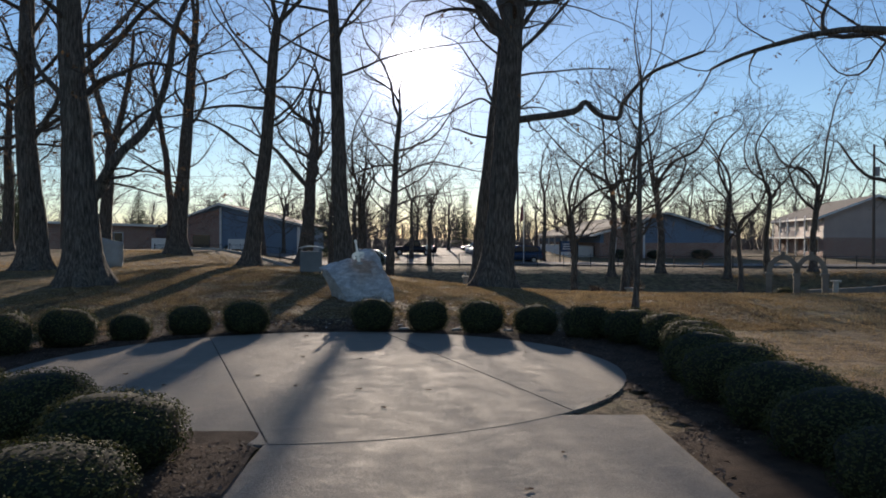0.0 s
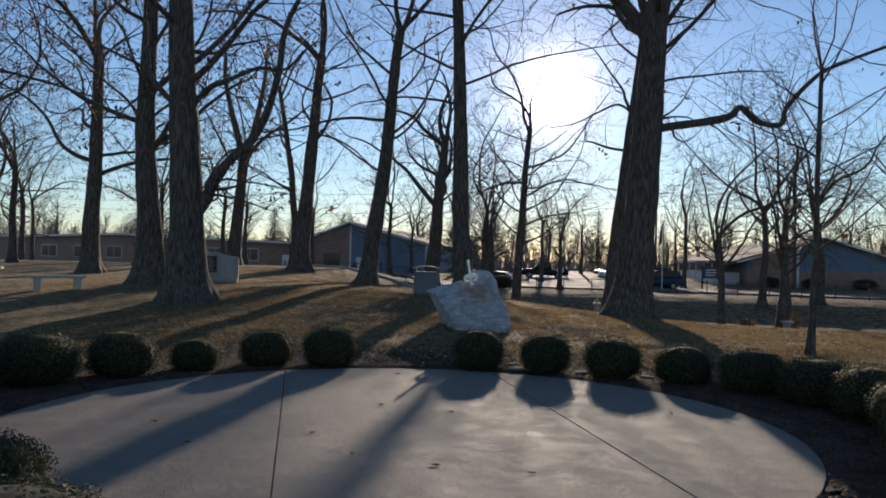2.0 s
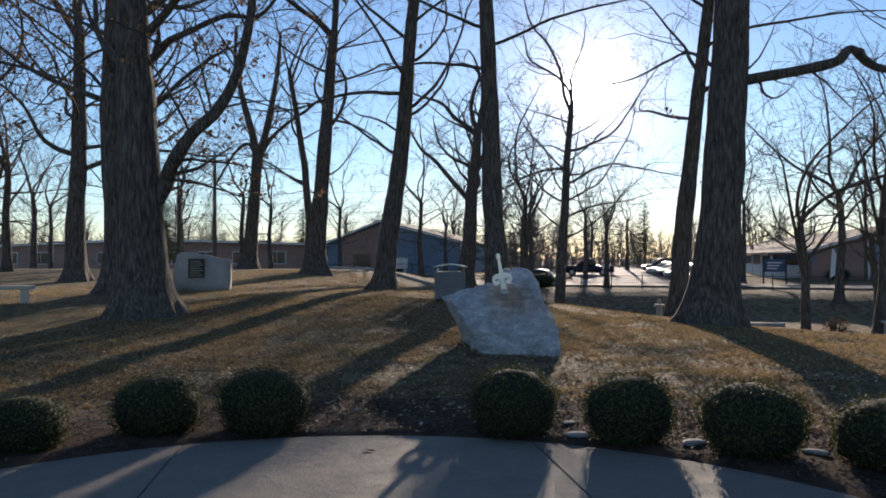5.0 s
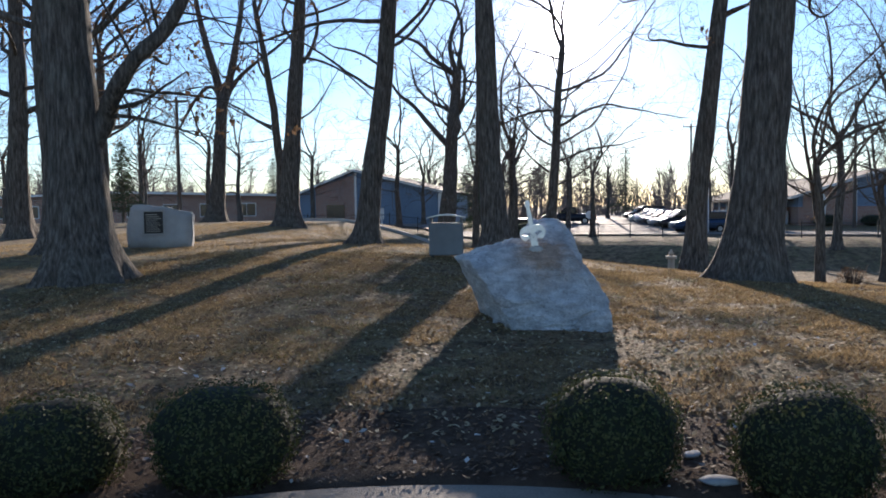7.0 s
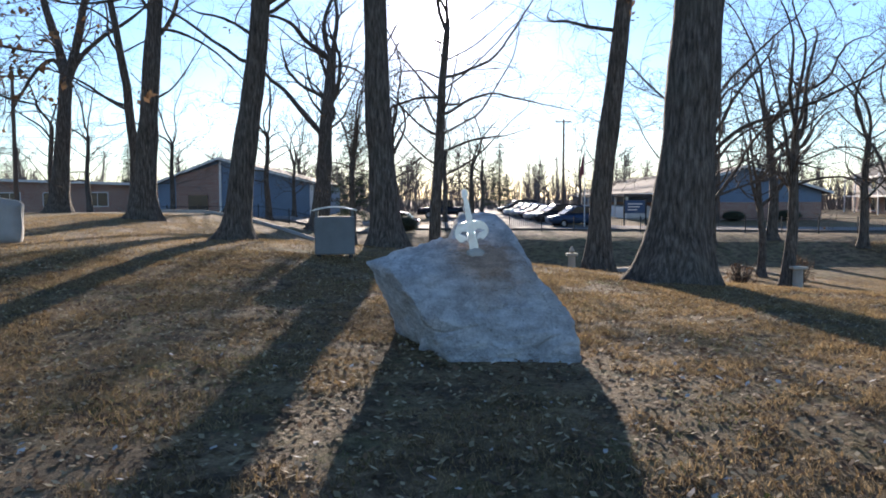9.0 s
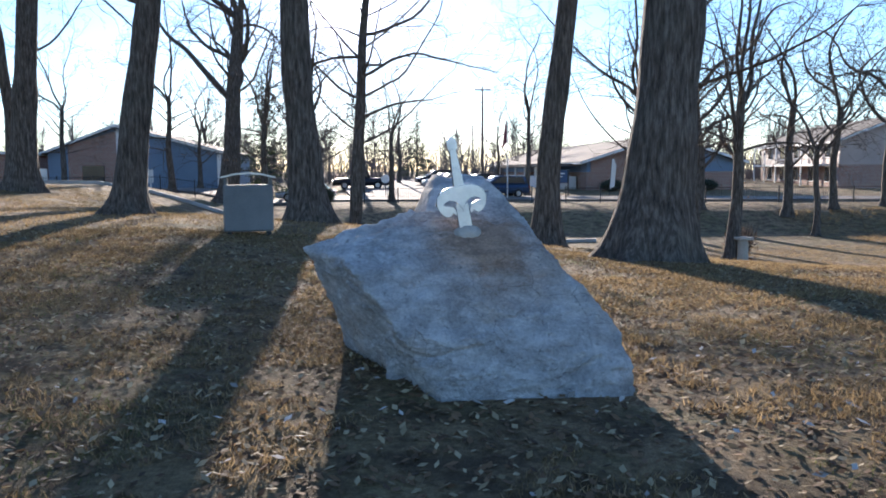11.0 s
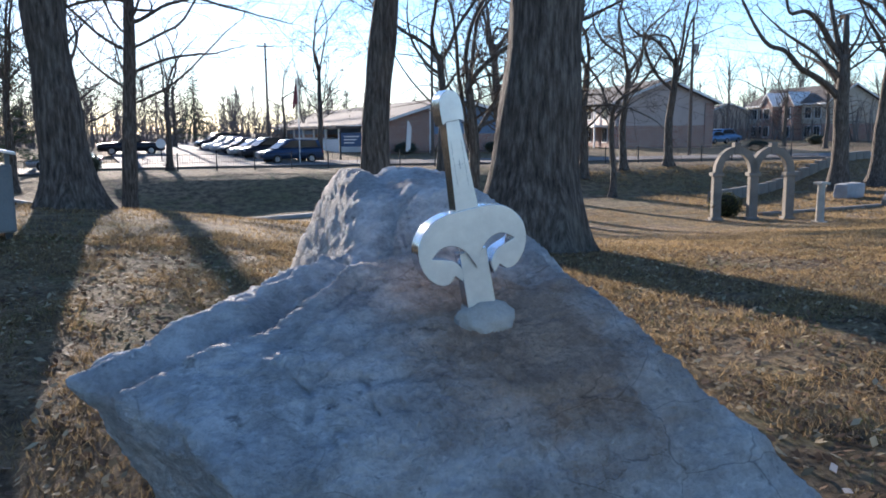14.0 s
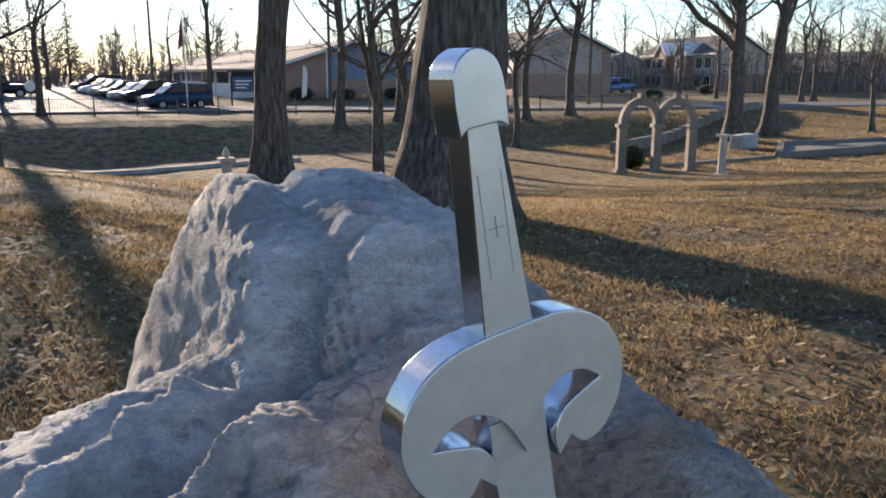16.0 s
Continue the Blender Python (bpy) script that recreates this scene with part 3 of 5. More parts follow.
def shrub_template(seed, count=6000):
    rnd = random.Random(seed)
    sh = thing("shrub", pose(0, 0, -50), "clipped round evergreen boxwood shrub in mulch", "shrub", "shrubs round the patio")
    bm = bmesh.new()
    bmesh.ops.create_icosphere(bm, subdivisions=3, radius=1.0)
    off = Vector((seed * 3.1, 1.7, 0))

    def shell(d):
        k = 1 + 0.10 * noise.noise(d * 1.6 + off) + 0.06 * noise.noise(d * 4.5 + off)
        c = math.hypot(d.x, d.y)
        w = 0.5 * k * max(c, 1e-4) ** 0.78 / max(c, 1e-4)
        z = math.copysign(abs(d.z) ** 0.92, d.z) * 0.41 * k + 0.37
        return Vector((d.x * w, d.y * w, max(z, 0.02)))
    for v in bm.verts:
        p = shell(v.co.normalized())
        v.co = Vector((p.x * 0.9, p.y * 0.9, (p.z - 0.36) * 0.9 + 0.36))
    # solid dark body under the leaves, the inner shade put in as colour
    part("shade_core", bm, M_CORE, sh, "", True)
    verts, faces = [], []
    for i in range(count):
        d = Vector((rnd.gauss(0, 1), rnd.gauss(0, 1), rnd.gauss(0, 1))).normalized()
        if d.z < -0.75:
            continue
        p = shell(d) * 1.0
        p += d * rnd.uniform(-0.05, 0.022)
        u = d.orthogonal().normalized()
        u.rotate(Matrix.Rotation(rnd.uniform(0, 6.28), 3, d))
        u = (u + d * rnd.uniform(-0.3, 0.9)).normalized()
        w = u.cross(d + Vector((rnd.uniform(-.6, .6), rnd.uniform(-.6, .6), rnd.uniform(-.6, .6)))).normalized()
        s = rnd.uniform(0.010, 0.021)
        k = len(verts)
        verts += [p - u * s, p + w * s * 0.55, p + u * s, p - w * s * 0.55]
        faces.append((k, k + 1, k + 2, k + 3))
    link_mesh("foliage", verts, faces, M_BOX, sh)
    return sh


SHRUBS = (  # x, y, width, height
    (-3.55, 15.75, 0.92, 0.66), (-4.55, 15.45, 0.86, 0.62), (-5.35, 14.6, 0.78, 0.52), (-6.05, 13.7, 0.98, 0.72), (-6.7, 12.75, 1.08, 0.74),
    (-7.1, 11.6, 1.0, 0.7), (-6.95, 10.5, 1.0, 0.68), (-6.45, 9.45, 1.05, 0.7), (-5.65, 8.6, 1.1, 0.7), (-4.6, 8.1, 1.15, 0.66), (-3.5, 7.7, 1.1, 0.64),
    (-2.4, 6.75, 1.2, 0.62), (-2.3, 5.45, 1.12, 0.54), (-2.4, 4.2, 1.1, 0.6),
    (-1.12, 16.15, 0.86, 0.66), (-0.02, 16.0, 0.84, 0.67), (1.02, 15.75, 0.92, 0.68), (2.05, 15.55, 0.88, 0.60), (2.95, 14.95, 0.95, 0.64),
    (3.55, 14.15, 1.0, 0.66), (3.95, 13.25, 1.0, 0.66), (4.05, 12.3, 1.0, 0.66), (3.9, 11.4, 1.0, 0.66), (3.6, 10.45, 1.05, 0.68), (3.55, 9.3, 1.2, 0.72),
    (3.6, 8.1, 1.2, 0.68), (3.55, 6.9, 1.15, 0.64), (3.5, 5.75, 1.1, 0.6), (3.5, 4.6, 1.1, 0.6))


def build_shrubs():
    kinds = [shrub_template(s) for s in (1, 2, 3)]
    for i in range(len(SHRUBS) - 1, -1, -1):
        x, y, w, h = SHRUBS[i]
        m = pose(x, y, ground(x, y) - 0.03, 0, 0, i * 77.0) @ Matrix.Diagonal((w, w, h / 0.78, 1))
        if i < len(kinds):
            kinds[i].matrix_basis = m
        else:
            copy_thing(kinds[i % 3], m)


build_shrubs()

# ---- trees ----


class Tubes:
    """Collects tapering limbs as rings of points."""

    def __init__(self):
        self.v, self.f = [], []

    def add(self, pts, radii, sides, shape=None):
        base = len(self.v)
        side = None
        for i, (p, r) in enumerate(zip(pts, radii)):
            d = (pts[min(i + 1, len(pts) - 1)] - pts[max(i - 1, 0)]).normalized()
            side = d.orthogonal().normalized() if side is None else (side - d * side.dot(d)).normalized()
            up = d.cross(side)
            for k in range(sides):
                a = 2 * math.pi * k / sides
                rr = r * (shape(p, a) if shape else 1)
                self.v.append(p + side * (math.cos(a) * rr) + up * (math.sin(a) * rr))
        for i in range(len(pts) - 1):
            for k in range(sides):
                a, b = base + i * sides + k, base + i * sides + (k + 1) % sides
                self.f.append((a, b, b + sides, a + sides))
        self.f.append(tuple(base + (len(pts) - 1) * sides + k for k in range(sides)))


TWIG = [0.0035]  # radius of the finest twigs


def sprout(rnd, p, d, length, r, level, f):
    """A side limb's start: place, way, length and radius."""
    side = d.orthogonal().normalized()
    side.rotate(Matrix.Rotation(rnd.uniform(0, 6.28), 3, d))
    kd = (d * rnd.uniform(0.5, 1.0) + side * rnd.uniform(0.6, 1.05) + Vector((0, 0, 0.10 if level < 2 else 0.04))).normalized()
    return p.copy(), kd, length * rnd.uniform(0.30, 0.60) * (1.12 - 0.5 * f), r * rnd.uniform(0.30, 0.52)


def finish(rnd, wood, twigs, pts, radii, kids, r, level, dense, leaves, droop):
    """Put a limb's tube down and grow what springs from it."""
    sides = 10 if r > 0.09 else 6 if r > 0.04 else 4 if r > 0.015 else 3
    (wood if r > 0.045 else twigs).add(pts, radii, sides)
    if leaves is not None and level >= 3 and rnd.random() < leaves[0]:
        for _ in range(4):
            leaves[1].append(pts[-1] + Vector((rnd.uniform(-.12, .12), rnd.uniform(-.12, .12), rnd.uniform(-.12, .04))))
    for kp, kd, kl, kr in kids:
        if kl > 0.25:
            grow(rnd, wood, twigs, kp, kd, kl, max(kr, TWIG[0] * 1.15), level + 1, dense, leaves, droop)


def grow(rnd, wood, twigs, p, d, length, r, level, dense, leaves, droop=0.0):
    """A winding limb with its side limbs, that forks at its end."""
    n = min(16, max(4, int(length / 0.45))) if level < 2 else min(10, max(4, int(length / 0.3))) if level < 3 else max(2, int(length / 0.36))
    pts, radii, step = [p.copy()], [r], length / n
    dd = d.copy()
    wind = 0.13 if level == 1 else 0.19
    curl = Vector((rnd.gauss(0, wind), rnd.gauss(0, wind), rnd.gauss(0, wind)))
    kids = []
    for i in range(n):
        f = (i + 1) / n
        if rnd.random() < 0.34:
            curl = Vector((rnd.gauss(0, wind), rnd.gauss(0, wind), rnd.gauss(0, wind)))
        lift = (0.055 if level < 2 else 0.015) - droop * f
        dd = (dd + curl + Vector((rnd.uniform(-.1, .1), rnd.uniform(-.1, .1), rnd.uniform(-.1, .1) + lift))).normalized()
        p = p + dd * step
        pts.append(p.copy())
        radii.append(max(TWIG[0], r * (1 - 0.72 * f)))
        if level < 4 and f > (0.18 if level == 1 else 0.1) and rnd.random() < dense * (0.9 if level < 3 else 1.0):
            kids.append(sprout(rnd, p, dd, length, radii[-1], level, f))
    if level < 3:
        kids += [sprout(rnd, p, dd, length, r * 0.45, level, 0.5) for _ in range(2)]
    finish(rnd, wood, twigs, pts, radii, kids, r, level, dense, leaves, droop)


def bough(rnd, wood, twigs, way, r, dense, leaves):
    """A great limb along a known line of points, with its side limbs."""
    ends = [way[0] * 2 - way[1]] + list(way) + [way[-1] * 2 - way[-2]]
    pts = []
    for i in range(1, len(ends) - 2):
        p0, p1, p2, p3 = ends[i - 1:i + 3]
        for k in range(5):
            t = k / 5
            pts.append(0.5 * (2 * p1 + (p2 - p0) * t + (2 * p0 - 5 * p1 + 4 * p2 - p3) * t * t + (3 * p1 - p0 - 3 * p2 + p3) * t ** 3))
    pts.append(way[-1])
    n = len(pts)
    radii = [max(0.02, r * (1 - 0.7 * i / n)) * (1 + 0.12 * noise.noise(p * 3)) for i, p in enumerate(pts)]
    span = sum((q - p).length for p, q in zip(pts, pts[1:]))
    kids = [sprout(rnd, pts[i], (pts[i + 1] - pts[i]).normalized(), min(span, 5.0), radii[i] * 0.6, 1, i / n) for i in range(3, n - 1) if rnd.random() < dense * 0.6]
    kids += [sprout(rnd, pts[-1], (pts[-1] - pts[-2]).normalized(), min(span, 6.0), radii[-1], 1, 0.3) for _ in range(3)]
    finish(rnd, wood, twigs, pts, radii, kids, r, 1, dense, leaves, 0.0)


def tree(x, y, r, height, seed, lean=(0, 0), limbs=(), first=4.0, count=9, dense=0.6, bend=0.15, leafy=0.0, label="bare deciduous tree with grey-brown bark on the lawn", spread=0.42, flare=0.75, upright=0.6,
         boughs=(), knee=(0, 0), fork=None, leaders=3, droop=0.0):
    """A trunk with flared roots that forks into leaders; limbs: (height, azimuth from +x, elevation, length, radius) of the lowest
    boughs; boughs: (radius, points x, z across the view at the trunk's depth); knee: (height, change of lean)."""
    rnd = random.Random(seed)
    gz = ground(x, y) - 0.06
    wood, twigs, leaves = Tubes(), Tubes(), []
    ph, lobes = rnd.uniform(0, 6), rnd.choice((5, 6, 7))
    pts, radii = [], []
    z = 0.0
    off = Vector((seed * 1.3, seed * 0.7, 0))
    fork = first + (height - first) * 0.4 if fork is None else fork

    def axis(z):
        w = noise.noise(Vector((z * 0.22, 0, 0)) + off) * bend * min(1, z / 3), noise.noise(Vector((0, z * 0.22, 4)) + off) * bend * min(1, z / 3)
        return Vector((lean[0] * z + max(0.0, z - knee[0]) * knee[1] + w[0], lean[1] * z + w[1], z))

    def girth(z):
        return max(0.02, r * (1 - 0.35 * min(1, z / first * 0.6) * 0.5) * (1 - z / height) ** 0.55 + 0.004)
    while z < fork + 0.3:
        pts.append(axis(z))
        radii.append(girth(z) * (1 + flare * math.exp(-z / (0.9 * r + 0.12))) * (1 + 0.10 * noise.noise(Vector((z * 1.1, 3, 0)) + off)))
        z += 0.14 if z < 1.2 else 0.35

    def shape(p, a):
        k = math.exp(-p.z / 0.5)
        return 1 + 0.22 * k * math.cos(lobes * a + ph) + 0.06 * noise.noise(Vector((math.cos(a) * 2, math.sin(a) * 2, p.z * 0.9)) + off) + 0.045 * noise.noise(Vector((math.cos(a) * 7, math.sin(a) * 7, p.z * 0.7)) + off)
    wood.add(pts, radii, 28 if r > 0.2 else 14, shape)
    lv = (leafy, leaves) if leafy else None

    def spring(h, az, el, ln, lr):
        grow(rnd, wood, twigs, axis(h), Vector((math.cos(az) * math.cos(el), math.sin(az) * math.cos(el), math.sin(el))), ln, lr, 1, dense, lv, droop)
    for h, az, el, ln, lr in limbs:
        spring(h, radians(az), radians(el), ln, lr)
    for br, *way in boughs:
        bough(rnd, wood, twigs, [Vector((bx - x, 0.15 * math.sin(i * 1.7), bz - gz)) for i, (bx, bz) in enumerate(way)], br, dense, lv)
    for i in range(leaders):
        az = i * 6.283 / max(1, leaders) + rnd.uniform(-0.6, 0.6) + seed
        spring(fork - rnd.uniform(0, 0.5), az, radians(rnd.uniform(56, 74)), (height - fork) * rnd.uniform(0.85, 1.1), girth(fork) * rnd.uniform(0.5, 0.7))
    for i in range(count):
        t = (i + rnd.uniform(0, 0.8)) / count
        h = first + (fork - first) * t
        el = rnd.uniform(0.15, 0.5) + upright * t * 0.5
        spring(h, i * 2.4 + rnd.uniform(-0.5, 0.5), el, height * spread * (1.0 - t * 0.3) * rnd.uniform(0.6, 1.05), girth(h) * rnd.uniform(0.15, 0.28) + 0.012)
    ob = thing("tree", pose(x, y, gz), label, "tree")
    link_mesh("trunk", wood.v, wood.f, M_BARK, ob, "", True)
    link_mesh("crown", twigs.v, twigs.f, M_TWIG, ob, "fine bare branches", True)
    if leaves:
        lvv, lff = [], []
        for p in leaves:
            s = rnd.uniform(0.04, 0.085)
            u = Vector((rnd.gauss(0, 1), rnd.gauss(0, 1), rnd.gauss(0, 1))).normalized()
            w = u.orthogonal().normalized()
            k = len(lvv)
            lvv += [p - u * s, p + w * s * 0.6, p + u * s, p - w * s * 0.6]
            lff.append((k, k + 1, k + 2, k + 3))
        link_mesh("dead_leaves", lvv, lff, M_DEAD, ob, "brown leaves still clinging to twigs")
    return ob


def build_near_trees():
    big = "large mature tree with dark furrowed bark on the lawn"
    # beside the boulder
    tree(2.17, 29.3, 0.58, 21, 11, (0.068, 0), ((7.4, 60, 70, 9, 0.30),), 8.4, 6, 0.62, 0.12, 0.03, big, fork=11.5, droop=0.03,
         boughs=((0.15, (2.6, 5.85), (3.3, 6.02), (4.42, 6.14), (5.1, 6.28), (5.47, 6.6), (5.99, 6.16), (6.63, 6.02), (6.82, 6.58), (7.77, 7.6), (8.6, 8.0), (9.7, 8.4)),
                 (0.05, (2.3, 6.3), (1.7, 6.75), (1.1, 6.5), (0.3, 6.1), (-0.5, 6.0))))
    tree(1.86, 35.9, 0.33, 19, 12, (0.015, 0), ((6.8, 170, 20, 4.5, 0.06), (7.6, 20, 35, 4, 0.06)), 7.6, 7, 0.6, 0.15, knee=(2.4, 0.11), droop=0.03)
    # the big one with a low bough, and its neighbours
    tree(-10.8, 24.8, 0.54, 20, 13, (-0.045, 0), ((5.4, 150, 30, 5, 0.12), (6.4, -20, 30, 6, 0.11)), 6.5, 8, 0.66, 0.1, 0.30, big, droop=0.02,
         boughs=((0.20, (-10.75, 2.5), (-10.35, 3.25), (-10.07, 3.66), (-9.53, 4.32), (-8.98, 4.92), (-8.52, 5.75), (-8.1, 6.87), (-7.9, 8.2), (-7.3, 9.6)),
                 (0.11, (-10.9, 5.9), (-10.5, 6.35), (-10.15, 6.52), (-9.6, 6.67), (-8.8, 7.04), (-8.0, 7.0), (-7.3, 7.5))))
    tree(-15.15, 30.2, 0.48, 19, 14, (-0.02, 0), ((3.9, 175, 40, 6, 0.13), (4.8, 10, 35, 6, 0.12), (6.0, 200, 20, 6, 0.1)), 5.0, 9, 0.64, 0.2, 0.40, big, droop=0.02)
    tree(-22.95, 38.4, 0.42, 19, 15, (0.01, 0), ((4.8, 30, 30, 6, 0.12), (5.5, 190, 20, 7, 0.12), (7.0, 170, 10, 6, 0.1)), 5.5, 9, 0.64, 0.15, 0.40, big, droop=0.02)
    tree(-15.2, 46.5, 0.47, 20, 16, (0.083, 0), ((5.0, 25, 5, 4.5, 0.05), (7.4, 15, 30, 6, 0.10)), 7.5, 8, 0.6, 0.12)
    tree(-16.0, 47.6, 0.24, 16, 17, (-0.02, 0), ((4.6, 200, 25, 4.5, 0.07), (4.8, 170, 5, 4.0, 0.06), (7.0, 150, 50, 4, 0.07)), 7.0, 7, 0.6, 0.25, knee=(5.6, -0.17))
    tree(-8.3, 35.6, 0.36, 18, 18, (0.12, 0), ((4.9, 185, 8, 5.0, 0.055), (5.6, 160, 25, 4.5, 0.05), (6.2, 10, 10, 4.5, 0.06)), 6.4, 8, 0.62, 0.15, 0.14, droop=0.03)
    tree(-3.97, 34.3, 0.38, 20, 19, (-0.045, 0), ((7.6, 185, 12, 5, 0.06),), 8.2, 7, 0.62, 0.12, droop=0.03)
    tree(-3.3, 52.0, 0.30, 19, 20, (0.055, 0), ((4.6, 5, 8, 5.5, 0.06), (5.2, 160, 12, 5, 0.06), (5.8, 15, 15, 6.5, 0.07), (6.6, 175, 15, 6, 0.07), (7.6, 20, 18, 7, 0.08), (8.4, 150, 18, 6, 0.07), (9.4, 5, 12, 7, 0.08)), 6.5, 11, 0.74, 0.3, spread=0.36, upright=0.3, droop=0.035)
    tree(-11.95, 70.0, 0.66, 20, 21, (0.093, 0), ((7.4, 20, 35, 6, 0.15), (8.2, 100, 60, 7, 0.2), (9.5, 165, 30, 7, 0.15)), 7.0, 10, 0.7, 0.3, 0.0, big, spread=0.36,
         boughs=((0.24, (-11.5, 6.0), (-12.3, 6.9), (-13.3, 8.1), (-14.3, 9.3), (-15.5, 10.3), (-16.6, 12.2)),))
    tree(-24.05, 57.0, 0.48, 18, 22, (0.085, 0), (), 8.6, 0, 0.68, 0.1, fork=7.5, leaders=0,
         boughs=((0.30, (-23.4, 8.1), (-23.9, 10.0), (-24.4, 12.0), (-24.9, 14.5), (-25.0, 17.0)), (0.30, (-23.35, 8.1), (-22.9, 9.8), (-22.4, 11.6), (-21.9, 14.0), (-21.8, 16.5)),
                 (0.17, (-23.2, 8.3), (-22.6, 9.4), (-21.3, 10.4), (-19.9, 11.2), (-18.6, 12.3)), (0.14, (-23.5, 8.4), (-24.2, 9.2), (-25.1, 8.5), (-26.1, 6.9), (-26.6, 6.3))))
    tree(-26.5, 49.0, 0.36, 15, 23, (0.02, 0), ((3.8, 170, 30, 5, 0.09),), 4.2, 9, 0.68, 0.3, 0.5)
    # its boughs reach in from beyond the lawn
    tree(15.6, 22.5, 0.42, 16, 27, (-0.02, 0), ((4.6, 165, 30, 8, 0.14), (5.4, 195, 25, 9, 0.15), (6.4, 150, 35, 8, 0.13), (7.2, 180, 30, 8, 0.12)), 6.0, 9, 0.7, 0.3, 0.1, big, droop=0.02)
    # young trees at the lawn's edge
    tree(4.75, 18.8, 0.07, 8.0, 24, (0.02, 0), ((2.0, 160, 35, 2.6, 0.022), (2.3, 20, 30, 2.8, 0.022), (2.9, 190, 30, 2.4, 0.02)), 1.8, 12, 0.72, 0.2, 0.04, fork=5.5)
    tree(9.75, 42.4, 0.24, 12, 25, (0.10, 0.0), ((3.2, 60, 50, 5, 0.10), (3.9, 185, 45, 5, 0.09)), 4.0, 9, 0.7, 0.5, 0.03, fork=6.0)
    tree(7.4, 43.4, 0.20, 12, 26, (-0.02, 0), ((2.6, 100, 65, 6, 0.10), (3.4, 10, 45, 5, 0.08)), 3.6, 9, 0.7, 0.4, fork=5.0)


build_near_trees()

# ---- mulch bed, grass, litter ----


def build_mulch():
    verts, faces = [], []
    radii = list(np.linspace(4.2, 6.0, 9))
    n = 160
    for r in radii:
        for i in range(n):
            a = 2 * math.pi * i / n
            rr = r + (0.12 * noise.noise((math.cos(a) * 4, math.sin(a) * 4, 2)) if r > 5.8 else 0)
            x, y = PATIO[0] + rr * math.cos(a), PATIO[1] + rr * math.sin(a)
            edge = r in (radii[0], radii[-1])
            verts.append((x, y, ground(x, y) + (-0.05 if edge else 0.025 + 0.02 * noise.noise((x * 5, y * 5, 0)))))
    for j in range(len(radii) - 1):
        for i in range(n):
            a, b = j * n + i, j * n + (i + 1) % n
            if verts[a][1] < 10 and -1.45 < verts[a][0] < 2.5:
                continue
            faces.append((a, b, b + n, a + n))
    tagged(link_mesh("mulch_bed", verts, faces, M_MULCH, None, "", True), "dark bark mulch bed ringing the patio", "mulch bed", "", "structure")
    for sx, x0, x1 in ((-1, -3.6, -1.3), (1, 2.36, 4.5)):
        verts, faces = [], []
        for j in range(60):
            y = -4 + j * 0.2
            for i in range(12):
                x = x0 + (x1 - x0) * i / 11
                verts.append((x, y, PZ + (-0.05 if i in (0, 11) else 0.02 + 0.025 * noise.noise((x * 5, y * 5, 1)))))
        faces = [(j * 12 + i, j * 12 + i + 1, j * 12 + i + 13, j * 12 + i + 12) for j in range(59) for i in range(11)]
        tagged(link_mesh("mulch_bed", verts, faces, M_MULCH, None, "", True), "dark bark mulch bed beside the walk", "mulch bed", "", "structure")


build_mulch()


def fast_mesh(name, co, mat, kind_label, category, corners):
    """Many small faces of the same corner count, from an array of points."""
    me = bpy.data.meshes.new(name)
    k = len(co)
    me.vertices.add(k)
    me.vertices.foreach_set("co", co.astype(np.float32).ravel())
    me.loops.add(k)
    me.loops.foreach_set("vertex_index", np.arange(k, dtype=np.int32))
    me.polygons.add(k // corners)
    me.polygons.foreach_set("loop_start", np.arange(0, k, corners, dtype=np.int32))
    me.polygons.foreach_set("loop_total", np.full(k // corners, corners, dtype=np.int32))
    me.materials.append(mat)
    me.update(calc_edges=True)
    me.validate()
    return tagged(new(name, me), kind_label, category, "", "stuff")


def lawn_height(x, y):
    return ground(x, y) + 0.035 * noise.noise((x * 0.7, y * 0.7, 0)) + 0.018 * noise.noise((x * 3, y * 3, 5))


def blades(name, count, x0, x1, y0, y1, tall, wide, mat, seed, label, patchy):
    rng = np.random.default_rng(seed)
    xy = np.column_stack((rng.uniform(x0, x1, count * 2), rng.uniform(y0, y1, count * 2)))
    keep = []
    for x, y in xy:
        if len(keep) >= count:
            break
        if math.hypot(x - PATIO[0], y - PATIO[1]) < 5.95 or (y < 11 and -3.7 < x < 4.6):
            continue
        bare = math.exp(-((x + 1.6) / 1.6) ** 2 - ((y - 20.6) / 1.4) ** 2)
        if noise.noise((x * 0.8, y * 0.8, seed)) + 0.5 * noise.noise((x * 3, y * 3, seed)) < patchy + bare * 0.6:
            continue
        keep.append((x, y, lawn_height(x, y)))
    p = np.array(keep)
    k = len(p)
    a = rng.uniform(0, 2 * np.pi, k)
    h = tall * rng.uniform(0.4, 1.2, k)
    lean = rng.uniform(0.2, 1.6, k) * h
    la = rng.uniform(0, 2 * np.pi, k)
    w = wide * rng.uniform(0.6, 1.3, k)
    side = np.column_stack((np.cos(a) * w, np.sin(a) * w, np.zeros(k)))
    tip = p + np.column_stack((np.cos(la) * lean, np.sin(la) * lean, h))
    co = np.empty((k * 3, 3))
    co[0::3], co[1::3], co[2::3] = p - side - (0, 0, 0.01), p + side - (0, 0, 0.01), tip
    return fast_mesh(name, co, mat, label, "grass", 3)


